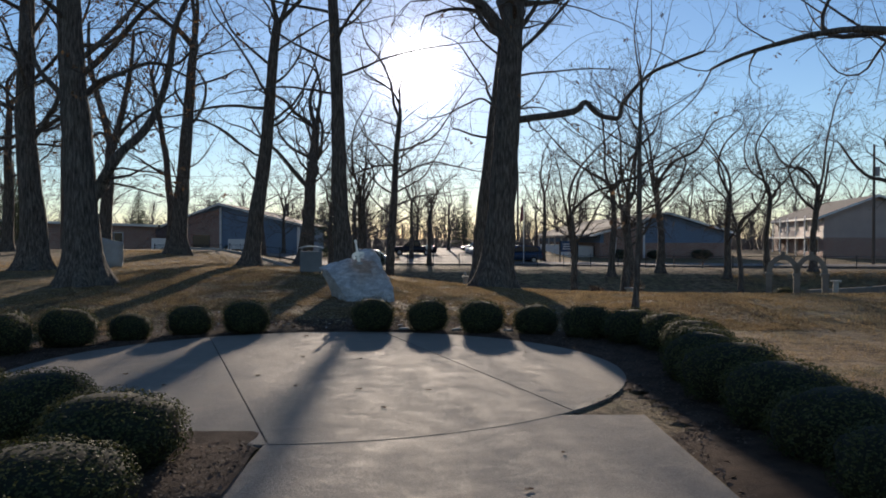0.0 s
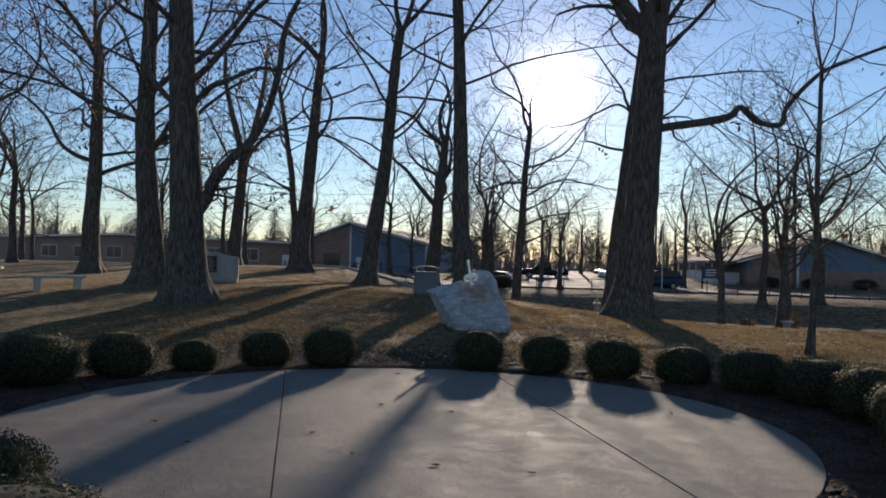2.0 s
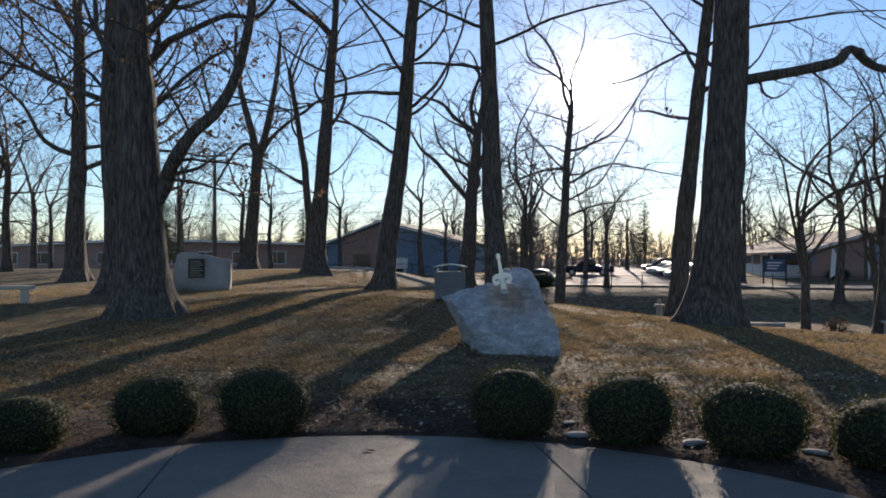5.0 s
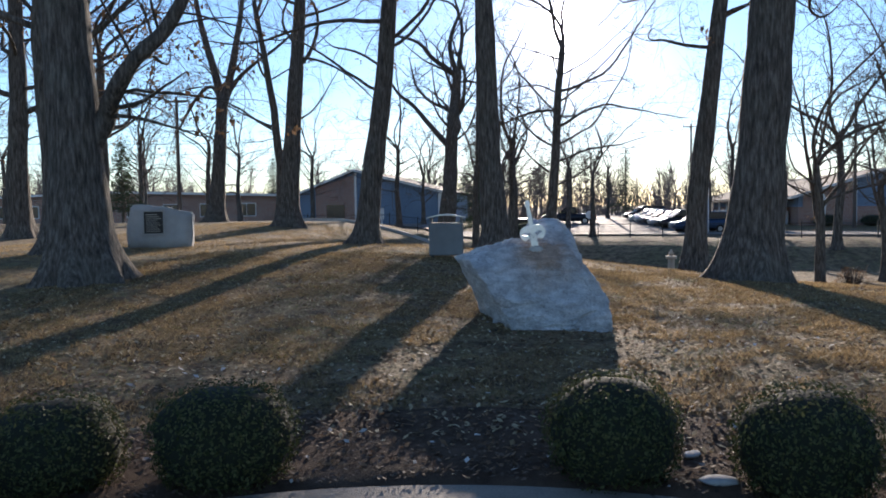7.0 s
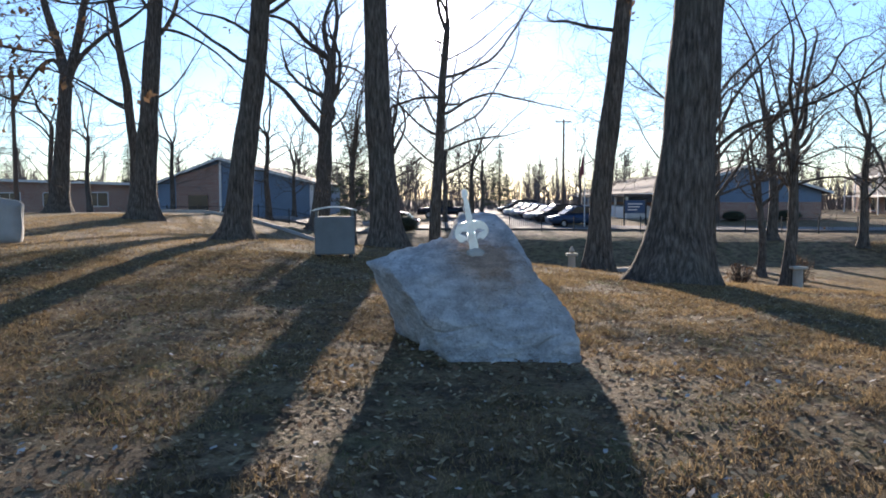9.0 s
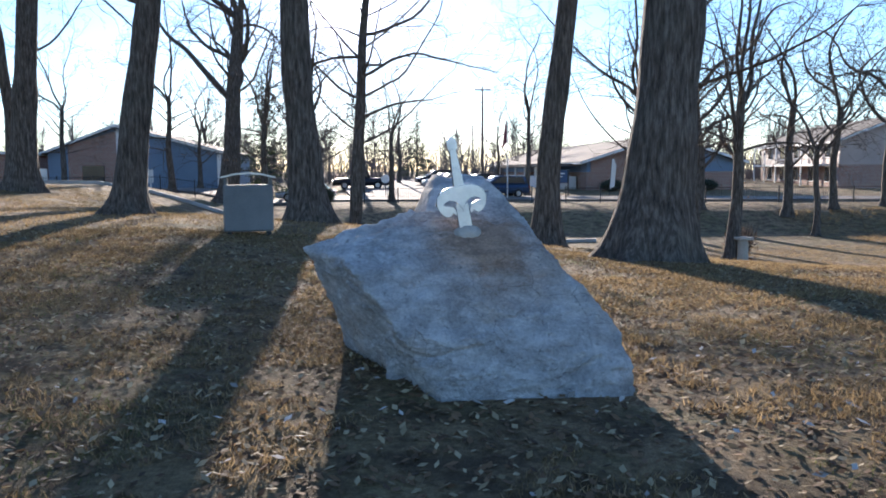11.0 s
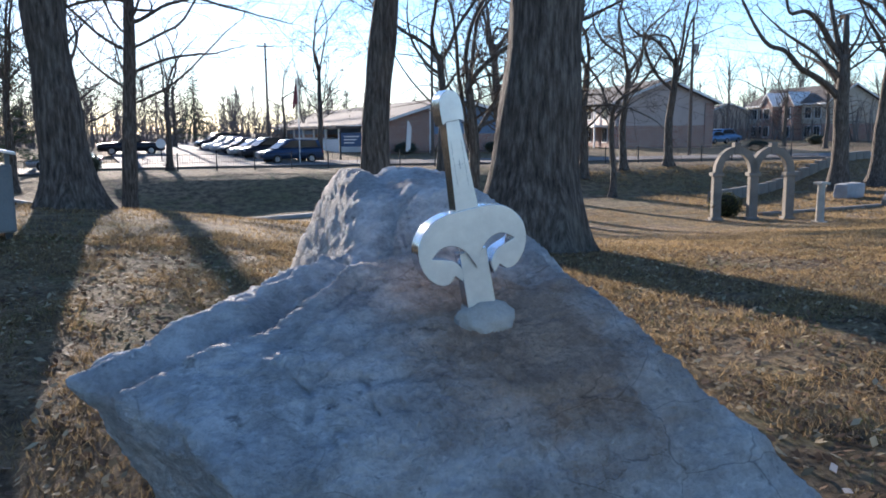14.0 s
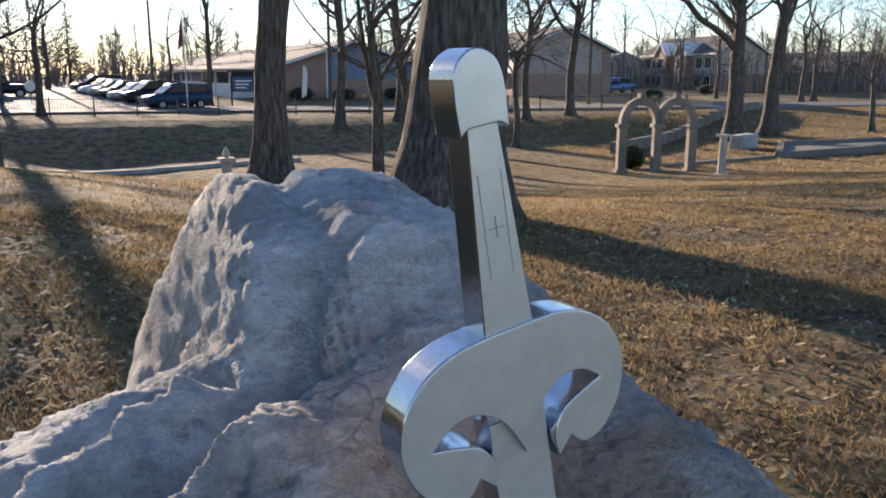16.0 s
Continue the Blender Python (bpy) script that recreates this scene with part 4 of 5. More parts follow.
blades("dry_grass", 260000, -11, 8, 16, 30, 0.042, 0.0045, M_BLADE, 3, "short dry straw-coloured grass blades", -0.08)
blades("dry_grass", 60000, -2, 9, 19, 31, 0.062, 0.005, M_BLADE, 15, "tufts of taller dry grass beside the boulder", 0.12)
blades("green_grass", 45000, -11, 8, 16, 30, 0.035, 0.0035, M_GREEN, 4, "short green grass blades among dry grass", 0.18)
blades("dry_grass", 120000, -20, 24, 29, 52, 0.06, 0.010, M_BLADE, 5, "dry straw-coloured grass further over the lawn", -0.25)
blades("dry_grass", 40000, 4, 14, 8, 24, 0.05, 0.006, M_BLADE, 6, "dry straw-coloured grass beside the shrubs", -0.25)
blades("dry_grass", 60000, 8, 30, 16, 40, 0.06, 0.010, M_BLADE, 12, "dry straw-coloured grass on the falling lawn", -0.25)
blades("dry_grass", 80000, 22, 62, 40, 62, 0.10, 0.02, M_BLADE, 13, "dry straw-coloured grass on the far slope", -0.3)
blades("dry_grass", 40000, -18, -6, 12, 30, 0.05, 0.006, M_BLADE, 7, "dry straw-coloured grass under the big tree", -0.25)


def litter(name, count, area, size, mat, seed, label, lift=0.008):
    rng = np.random.default_rng(seed)
    co = []
    for _ in range(count):
        x, y = rng.uniform(area[0], area[1]), rng.uniform(area[2], area[3])
        d = math.hypot(x - PATIO[0], y - PATIO[1])
        if d < PATIO_R or (y < 9 and -1.3 < x < 2.4):
            continue
        z = max(lawn_height(x, y), ground(x, y) + 0.025 if d < 6 else -9) + lift
        s = size * rng.uniform(0.5, 1.3)
        a, t1, t2 = rng.uniform(0, 6.28), rng.uniform(-0.5, 0.5), rng.uniform(-0.5, 0.5)
        u, w = np.array((math.cos(a), math.sin(a), t1)) * s, np.array((-math.sin(a), math.cos(a), t2)) * s * 0.55
        c = np.array((x, y, z + abs(t1) * s))
        co += [c - u, c + w * 0.9, c + u, c - w]
    return fast_mesh(name, np.array(co), mat, label, "leaf litter", 4)


litter("fallen_leaves", 48000, (-11, 8, 16, 30), 0.028, M_DEAD, 8, "brown fallen leaves scattered over the lawn")
litter("mulch_chips", 60000, (-7.6, 4.7, 4, 17.7), 0.020, material("bark_chip", leaf_mat((0.03, 0.02, 0.013), (0.16, 0.105, 0.07), 0.0), 0.9), 9, "bark chips in the shrub bed")
litter("straw_litter", 26000, (-11, 8, 16.5, 30), 0.03, material("straw", leaf_mat((0.22, 0.16, 0.08), (0.55, 0.44, 0.26), 0.3), 0.8), 14, "pale straw and leaf bits on the lawn")
litter("pale_debris", 420, (-6, 4.7, 15.6, 22), 0.035, material("pale_chip", leaf_mat((0.25, 0.22, 0.18), (0.6, 0.55, 0.48), 0.0), 0.8), 10, "pale chips and leaves near the patio")


def patio_leaf(x, y, a, s):
    rnd = random.Random(int(x * 100 + y * 10))
    bm = bmesh.new()
    vs = []
    for i in range(9):
        t = 2 * math.pi * i / 9
        r = s * (0.45 + 0.55 * abs(math.cos(t * 1.5))) * rnd.uniform(0.7, 1.1)
        vs.append(bm.verts.new((r * math.cos(t), r * math.sin(t) * 0.7, 0.012 * abs(math.sin(t * 2)) + 0.002)))
    c = bm.verts.new((0, 0, 0.001))
    for i in range(9):
        bm.faces.new((c, vs[i], vs[(i + 1) % 9]))
    ob = part("fallen_leaf", bm, M_DEAD)
    ob.matrix_basis = pose(x, y, PZ + 0.004, 0, 0, a)
    tagged(ob, "curled brown leaf lying on the concrete patio", "leaf", "leaves on the patio")


for lx, ly, la, ls in ((-0.75, 9.95, 20, 0.06), (-1.55, 10.15, 80, 0.045), (-0.35, 8.9, 140, 0.06), (0.1, 9.9, 10, 0.05), (-2.2, 10.9, 50, 0.05), (-1.0, 12.4, 0, 0.05), (-3.2, 10.2, 70, 0.06),
                       (-1.9, 12.6, 30, 0.05), (1.3, 7.1, 60, 0.04), (0.9, 6.1, 20, 0.05), (-2.3, 15.2, 0, 0.07), (1.6, 13.0, 90, 0.05), (-4.0, 11.0, 15, 0.05)):
    patio_leaf(lx, ly, la, ls)


def flat_stone(x, y, s, a):
    bm = bmesh.new()
    bmesh.ops.create_icosphere(bm, subdivisions=3, radius=1)
    for v in bm.verts:
        k = 1 + 0.25 * noise.noise(v.co * 1.5 + Vector((x, y, 0)))
        v.co = Vector((v.co.x * s * k, v.co.y * s * 0.6 * k, v.co.z * s * 0.22))
    ob = part("flat_stone", bm, M_STONE, None, "", True)
    ob.matrix_basis = pose(x, y, ground(x, y) + 0.04, 0, 0, a)
    tagged(ob, "small flat pale stone in the shrub bed", "stone", "stones in the bed")


for q in ((-0.5, 16.05, 0.12, 10), (0.55, 15.95, 0.13, 40), (1.55, 15.8, 0.11, -20), (-0.6, 16.5, 0.08, 60)):
    flat_stone(*q)

# ---- monuments and garden pieces ----


def build_monument():
    x, y = -13.9, 33.0
    ob = thing("stone_monument", pose(x, y, ground(x, y) - 0.05, 0, 0, 22) @ Matrix.Diagonal((0.84, 0.84, 0.9, 1)), "rough grey stone monument with a dark bronze plaque", "monument")
    bm = prism(bmesh.new(), [(-1.08, 0), (1.02, 0), (1.12, 0.55), (1.1, 1.2), (0.2, 1.38), (-0.55, 1.5), (-0.98, 1.46), (-1.12, 0.7)], -0.28, 0.3)
    bmesh.ops.bevel(bm, geom=list(bm.edges), offset=0.06, segments=2, affect="EDGES")
    bmesh.ops.triangulate(bm, faces=bm.faces)
    bmesh.ops.subdivide_edges(bm, edges=bm.edges, cuts=3, use_grid_fill=True)
    for v in bm.verts:
        v.co += Vector((noise.noise(v.co * 2), noise.noise(v.co * 2 + Vector((5, 0, 0))) * (0.3 if v.co.y < 0 else 1), noise.noise(v.co * 2 + Vector((0, 7, 0))))) * 0.05
    part("stone", bm, M_STONE, ob, "", True)
    pl = boxed("plaque", -0.55, 0.13, -0.335, -0.27, 0.5, 1.28, M_PLAQUE, ob, "dark bronze plaque with a pale rim", 0.012)
    for i in range(9):
        boxed("text_line", -0.46, 0.04 - (i % 3) * 0.06, -0.340, -0.334, 0.60 + i * 0.068, 0.618 + i * 0.068, M_CAST, pl)
    for x0, x1, z0, z1 in ((-0.58, 0.16, 1.25, 1.31), (-0.58, 0.16, 0.47, 0.53), (-0.58, -0.53, 0.5, 1.28), (0.11, 0.16, 0.5, 1.28)):
        boxed("rim", x0, x1, -0.35, -0.30, z0, z1, M_STONE, pl, "", 0.006)


build_monument()


def build_bin():
    x, y = -4.62, 29.75
    ob = thing("litter_bin", pose(x, y, ground(x, y), 0, 0, 8), "square grey litter bin with a raised curved lid", "litter bin")
    grey = plain("bin_grey", (0.15, 0.16, 0.16), 0.6, 0.1)
    part("body", box(bmesh.new(), -0.40, 0.40, -0.38, 0.38, 0.06, 0.82, 0.03), grey, ob)
    for sx in (-0.32, 0.32):
        for sy in (-0.3, 0.3):
            boxed("leg", sx - 0.04, sx + 0.04, sy - 0.04, sy + 0.04, -0.03, 0.08, M_DARK, ob)
    for sx in (-0.36, 0.36):
        boxed("lid_support", sx - 0.025, sx + 0.025, -0.3, 0.3, 0.80, 0.96, grey, ob)
    lid = [(-0.45, 0.93), (-0.2, 0.985), (0.0, 1.0), (0.2, 0.985), (0.45, 0.93), (0.45, 0.955), (0.2, 1.015), (0, 1.03), (-0.2, 1.015), (-0.45, 0.955)]
    part("lid", prism(bmesh.new(), lid, -0.42, 0.42), plain("lid_pale", (0.5, 0.5, 0.47), 0.35, 0.4), ob, "pale curved metal lid")


build_bin()


def pedestal(x, y, h, w, label, finial=False):
    ob = thing("pedestal", pose(x, y, ground(x, y) - 0.02), label, "pedestal", "garden pedestals")
    part("base", box(bmesh.new(), -w * 0.62, w * 0.62, -w * 0.62, w * 0.62, 0, 0.08, 0.01), M_CAST, ob)
    bm = bmesh.new()
    cyl(bm, (0, 0, 0.07), (0, 0, h - 0.08), w * 0.46, w * 0.40, 12)
    part("shaft", bm, M_CAST, ob)
    part("cap", box(bmesh.new(), -w * 0.62, w * 0.62, -w * 0.62, w * 0.62, h - 0.09, h, 0.015), M_CAST, ob)
    if finial:
        bm = bmesh.new()
        cyl(bm, (0, 0, h), (0, 0, h + 0.06), w * 0.15, w * 0.3, 10)
        cyl(bm, (0, 0, h + 0.06), (0, 0, h + 0.2), w * 0.34, w * 0.1, 10)
        part("finial", bm, M_CAST, ob)


pedestal(10.1, 42.1, 1.14, 0.42, "tall pale cast-stone pedestal on the lower lawn")
pedestal(1.3, 37.2, 0.62, 0.26, "slim pale cast-stone pedestal with a small finial", True)
pedestal(3.3, 41.5, 0.6, 0.24, "slim pale cast-stone pedestal by the ditch", True)


def build_arches():
    x0, y0 = 18.7, 45.2
    z = ground(x0 + 1.2, y0) - 0.05
    ob = thing("garden_arcade", pose(x0, y0, z, 0, 0, -22) @ Matrix.Diagonal((1.18, 1.1, 1.08, 1)), "weathered cast-stone arcade of two arches on columns", "arcade")
    for i, cx in enumerate((0.0, 1.22, 2.44)):
        part("column", box(bmesh.new(), cx - 0.14, cx + 0.14, -0.16, 0.16, 0, 1.72, 0.02), M_OLD, ob)
        part("capital", box(bmesh.new(), cx - 0.2, cx + 0.2, -0.22, 0.22, 1.68, 1.82, 0.02), M_OLD, ob)
        part("plinth", box(bmesh.new(), cx - 0.2, cx + 0.2, -0.22, 0.22, -0.03, 0.16, 0.02), M_OLD, ob)
    for cx in (0.61, 1.83):
        outer = [(cx + 0.72 * math.cos(radians(a)), 1.82 + 0.95 * math.sin(radians(a))) for a in range(0, 181, 12)]
        inner = [(cx + 0.47 * math.cos(radians(a)), 1.82 + 0.70 * math.sin(radians(a))) for a in range(180, -1, -12)]
        bm = bmesh.new()
        k = len(outer)
        inn = inner[::-1]
        rows = [[bm.verts.new((px, yy, pz)) for px, pz in pts] for yy in (-0.15, 0.15) for pts in (outer, inn)]
        for i in range(k - 1):
            bm.faces.new((rows[0][i], rows[0][i + 1], rows[1][i + 1], rows[1][i]))
            bm.faces.new((rows[2][i], rows[2][i + 1], rows[3][i + 1], rows[3][i]))
            bm.faces.new((rows[0][i], rows[0][i + 1], rows[2][i + 1], rows[2][i]))
            bm.faces.new((rows[1][i], rows[1][i + 1], rows[3][i + 1], rows[3][i]))
        for i in (0, k - 1):
            bm.faces.new((rows[0][i], rows[1][i], rows[3][i], rows[2][i]))
        bmesh.ops.recalc_face_normals(bm, faces=bm.faces)
        part("arch", bm, M_OLD, ob)
        part("keystone", box(bmesh.new(), cx - 0.1, cx + 0.1, -0.18, 0.18, 2.48, 2.92, 0.02), M_OLD, ob)
    part("sill", box(bmesh.new(), -0.3, 2.74, -0.3, 0.3, -0.12, 0.05, 0.02), M_OLD, ob)


build_arches()
pedestal(20.95, 42.1, 1.55, 0.34, "lone weathered cast-stone post beside the arches")


def round_bush(x, y, w, h, label, mat=None, seed=5, count=1500, core=True):
    rnd = random.Random(seed)
    ob = thing("bush", pose(x, y, ground(x, y) - 0.05), label, "bush")
    bm = bmesh.new()
    bmesh.ops.create_icosphere(bm, subdivisions=3, radius=1)
    for v in bm.verts:
        k = 0.85 + 0.18 * noise.noise(v.co * 2 + Vector((seed, 0, 0)))
        v.co = Vector((v.co.x * w / 2 * k, v.co.y * w / 2 * k, v.co.z * h / 2 * k + h / 2))
    if core:
        # dark filler body whose colour gives the shade between the leaves
        part("shade_core", bm, M_CORE, ob, "", True)
    else:
        bm.free()
        tw = Tubes()
        for _ in range(70):
            a, ln = rnd.uniform(0, 6.28), rnd.uniform(0.5, 1.0)
            q = Vector((math.cos(a) * w * 0.5 * ln, math.sin(a) * w * 0.5 * ln, h * rnd.uniform(0.6, 1.15)))
            tw.add([Vector((0, 0, 0)), q * 0.5 + Vector((0, 0, 0.1)), q], [0.02, 0.014, 0.006], 4)
        link_mesh("stems", tw.v, tw.f, M_TWIG, ob)
    verts, faces = [], []
    for _ in range(count):
        d = Vector((rnd.gauss(0, 1), rnd.gauss(0, 1), rnd.gauss(0, 1))).normalized()
        k = 0.85 + 0.22 * noise.noise(d * 2 + Vector((seed, 0, 0))) + rnd.uniform(0, 0.2)
        p = Vector((d.x * w / 2 * k, d.y * w / 2 * k, max(0.02, d.z * h / 2 * k + h / 2)))
        u = Vector((rnd.gauss(0, 1), rnd.gauss(0, 1), rnd.gauss(0, 1))).normalized()
        v2 = u.orthogonal().normalized()
        s = rnd.uniform(0.03, 0.06)
        n = len(verts)
        verts += [p - u * s, p + v2 * s * 0.6, p + u * s, p - v2 * s * 0.6]
        faces.append((n, n + 1, n + 2, n + 3))
    link_mesh("foliage", verts, faces, mat or M_BOX, ob)
    return ob


round_bush(20.1, 46.3, 1.3, 1.05, "dark round evergreen bush behind the stone arches")
round_bush(10.6, 43.3, 1.3, 1.5, "bush with dry reddish-brown leaves by the ditch", M_DEAD, 6, 420, False)
round_bush(8.6, 43.6, 1.1, 1.2, "low bush with dry brown leaves by the ditch", M_DEAD, 7, 360, False)


def build_basin():
    ob = thing("stone_basin", pose(0, 0, 0), "low pale concrete planter basin with sloping walls", "planter")
    pts = [Vector((29.4, 46.4)), Vector((36.5, 44.0)), Vector((38.0, 46.6)), Vector((33.5, 49.6))]
    zb = min(ground(p.x, p.y) for p in pts) - 0.1
    for a, b in zip(pts, pts[1:] + pts[:1]):
        d = (b - a)
        m = Matrix.Translation((*a, 0)) @ Matrix.Rotation(math.atan2(d.y, d.x), 4, "Z")
        za, zc = ground(*a) + 0.28, ground(*b) + 0.34
        bm = box(bmesh.new(), -0.12, d.length + 0.12, -0.16, 0.16, 0, 1)
        for v in bm.verts:
            f = min(1, max(0, v.co.x / d.length))
            v.co.z = zb - 0.1 if v.co.z < 0.5 else za + (zc - za) * f
        bmesh.ops.transform(bm, matrix=m, verts=bm.verts)
        part("wall", bm, M_CONC, ob)
    bm = bmesh.new()
    bm.faces.new([bm.verts.new((p.x, p.y, ground(p.x, p.y) + 0.12)) for p in pts])
    ext = bmesh.ops.extrude_face_region(bm, geom=list(bm.faces))
    bmesh.ops.translate(bm, verts=[v for v in ext["geom"] if isinstance(v, bmesh.types.BMVert)], vec=(0, 0, -0.5))
    bmesh.ops.recalc_face_normals(bm, faces=bm.faces)
    part("fill", bm, M_CONC, ob)


build_basin()


def stone_block(x, y, w, d, h, a, label):
    bm = box(bmesh.new(), -w / 2, w / 2, -d / 2, d / 2, -0.05, h, 0.05)
    bmesh.ops.subdivide_edges(bm, edges=bm.edges, cuts=2, use_grid_fill=True)
    for v in bm.verts:
        v.co += Vector((noise.noise(v.co * 2.2), noise.noise(v.co * 2.2 + Vector((4, 0, 0))), noise.noise(v.co * 2.2 + Vector((0, 4, 0))))) * 0.06
    ob = part("stone_block", bm, M_STONE, None, "", True)
    ob.matrix_basis = pose(x, y, ground(x, y), 0, 0, a)
    tagged(ob, label, "stone block")


stone_block(31.8, 50.6, 1.5, 0.8, 0.75, 10, "rough grey stone marker block on the lawn")


def bench(x, y, a):
    ob = thing("stone_bench", pose(x, y, ground(x, y), 0, 0, a), "low pale cast-stone bench on two supports", "bench")
    part("seat", box(bmesh.new(), -0.85, 0.85, -0.22, 0.22, 0.40, 0.50, 0.015), M_CAST, ob)
    for sx in (-0.6, 0.6):
        part("support", box(bmesh.new(), sx - 0.11, sx + 0.11, -0.18, 0.18, -0.03, 0.41, 0.015), M_CAST, ob)


bench(-16.3, 26.6, 40)
bench(-22.5, 30.5, 25)

# low stone edging that runs from the arches up to the road
for (ax, ay), (bx, by) in (((21.6, 45.9), (29.4, 46.6)), ((24, 52), (34, 57)), ((34, 57), (46, 62))):
    L = math.hypot(bx - ax, by - ay)
    k = int(L / 1.2)
    edge = thing("stone_edging", pose(0, 0, 0), "low weathered stone edging along the slope", "edging", "", "structure")
    for i in range(k):
        f = (i + 0.5) / k
        px, py = ax + (bx - ax) * f, ay + (by - ay) * f
        tall = 0.14 if ax == 21.6 else 0.6
        o = part("stone", box(bmesh.new(), -L / k / 2 + 0.02, L / k / 2 - 0.02, -0.15, 0.15, -0.2, tall, 0.03), M_OLD, edge)
        o.matrix_basis = pose(px, py, ground(px, py), 0, 0, math.degrees(math.atan2(by - ay, bx - ax)))

# ---- trees beyond the lawn ----


def build_far_trees():
    lab = "bare deciduous tree beyond the lawn"
    TWIG[0] = 0.009
    t1 = tree(25.5, 62.0, 0.24, 15, 31, (0.0, 0), ((4.4, 170, 20, 5, 0.08), (5.2, 10, 30, 5, 0.09)), 4.8, 5, 0.62, 0.4, 0.02, lab, 0.40, 0.6, 0.4, fork=6.2, leaders=3)
    t2 = tree(29.3, 62.6, 0.28, 15, 32, (0.02, 0), ((4.2, 30, 50, 7, 0.13), (4.8, 170, 35, 7, 0.12)), 5.0, 5, 0.62, 0.4, 0.0, lab, 0.40, 0.6, 0.4, fork=6.6, leaders=3)
    tree(34.3, 53.6, 0.50, 14, 33, (-0.05, 0.0), ((5.4, 10, 58, 8, 0.2), (5.6, 130, 55, 6, 0.16), (6.2, 178, 50, 6, 0.14)), 6.5, 4, 0.6, 0.3, 0.0, "gnarled old tree with a long low bough", fork=7.6, leaders=2,
              boughs=((0.22, (34.1, 2.9), (33.2, 3.7), (32.0, 4.2), (30.9, 4.6), (30.0, 5.5), (28.9, 5.8), (27.8, 6.6), (26.8, 8.0)), (0.2, (33.9, 5.2), (33.1, 6.2), (32.0, 7.2), (31.0, 7.6), (30.2, 7.5), (29.9, 8.3))))
    tree(37.0, 53.4, 0.46, 16, 34, (0.06, 0.0), ((6.0, 10, 40, 7, 0.16), (6.8, 150, 60, 5, 0.14)), 7.0, 6, 0.64, 0.3, 0.0, lab, fork=8.5)
    tree(41.0, 49.6, 0.17, 6.5, 35, (-0.05, 0), ((2.4, 40, 40, 3, 0.07), (2.8, 150, 45, 3.2, 0.07)), 2.8, 5, 0.7, 0.6, 0.0, "small crooked dark tree on the slope", fork=3.6)
    t5 = tree(60.3, 69.5, 0.26, 13, 36, (0, 0), (), 2.4, 10, 0.64, 0.3, 0.0, lab, 0.30, 0.6, 1.2, fork=6.0, leaders=3)
    t6 = tree(-3.2, 86, 0.24, 13, 37, (0, 0), (), 2.6, 12, 0.64, 0.4, 0.0, lab, 0.40, 0.6, 0.5, fork=6.5, leaders=3)
    t7 = tree(10.5, 81.5, 0.24, 14.5, 38, (0.02, 0), (), 3.2, 12, 0.64, 0.3, 0.0, lab, 0.38, 0.5, 0.6, fork=7.0, leaders=3)
    t8 = tree(-8.5, 62.0, 0.24, 11, 39, (0.02, 0), (), 2.2, 12, 0.66, 0.4, 0.06, lab, 0.42, 0.5, 0.4, fork=5.5, leaders=3, droop=0.03)
    spots = ((t7, -5.8, 57, 1.0), (t8, -6.5, 68, 1.05), (t6, -16, 72, 1.0), (t5, -29, 66, 0.9), (t8, -34, 47, 1.1), (t2, -40, 52, 1.1), (t7, -37, 70, 1.0), (t5, -48, 66, 1.1), (t2, -28, 33, 1.2), (t1, -31, 40, 1.2),
             (t8, -55, 58, 1.2), (t6, -26, 80, 1.0), (t1, 13.5, 62.5, 1.15), (t2, 17.5, 63.2, 1.1), (t8, 22, 61, 1.2), (t6, 1, 112, 1.0), (t7, -14, 104, 1.0), (t5, 68, 74, 1.0), (t5, 74, 70, 1.0), (t6, 63, 82, 0.95), (t7, 80, 74, 1.0), (t1, 86, 66, 1.0),
             (t8, 72, 88, 1.0), (t2, 92, 78, 1.0), (t6, 14, 118, 0.9), (t7, -4, 128, 1.0), (t5, -22, 114, 1.1), (t6, 35, 112, 1.0), (t2, 12.6, 52, 0.72), (t1, 21.5, 57, 0.8), (t8, -17, 86, 0.9), (t7, -43, 40, 1.0),
             (t6, -34, 82, 1.1), (t8, -45, 84, 1.2), (t6, -56, 78, 1.1), (t5, -10, 92, 1.1), (t8, -1, 72.5, 0.9), (t6, 100, 70, 1.0), (t8, 46, 70, 0.8), (t6, 96, 92, 1.1), (t5, 54, 104, 1.0), (t6, 88, 118, 1.1))
    for i, (src, x, y, s) in enumerate(spots):
        copy_thing(src, pose(x, y, ground(x, y) - 0.06, 0, 0, i * 71) @ Matrix.Scale(s, 4))


build_far_trees()


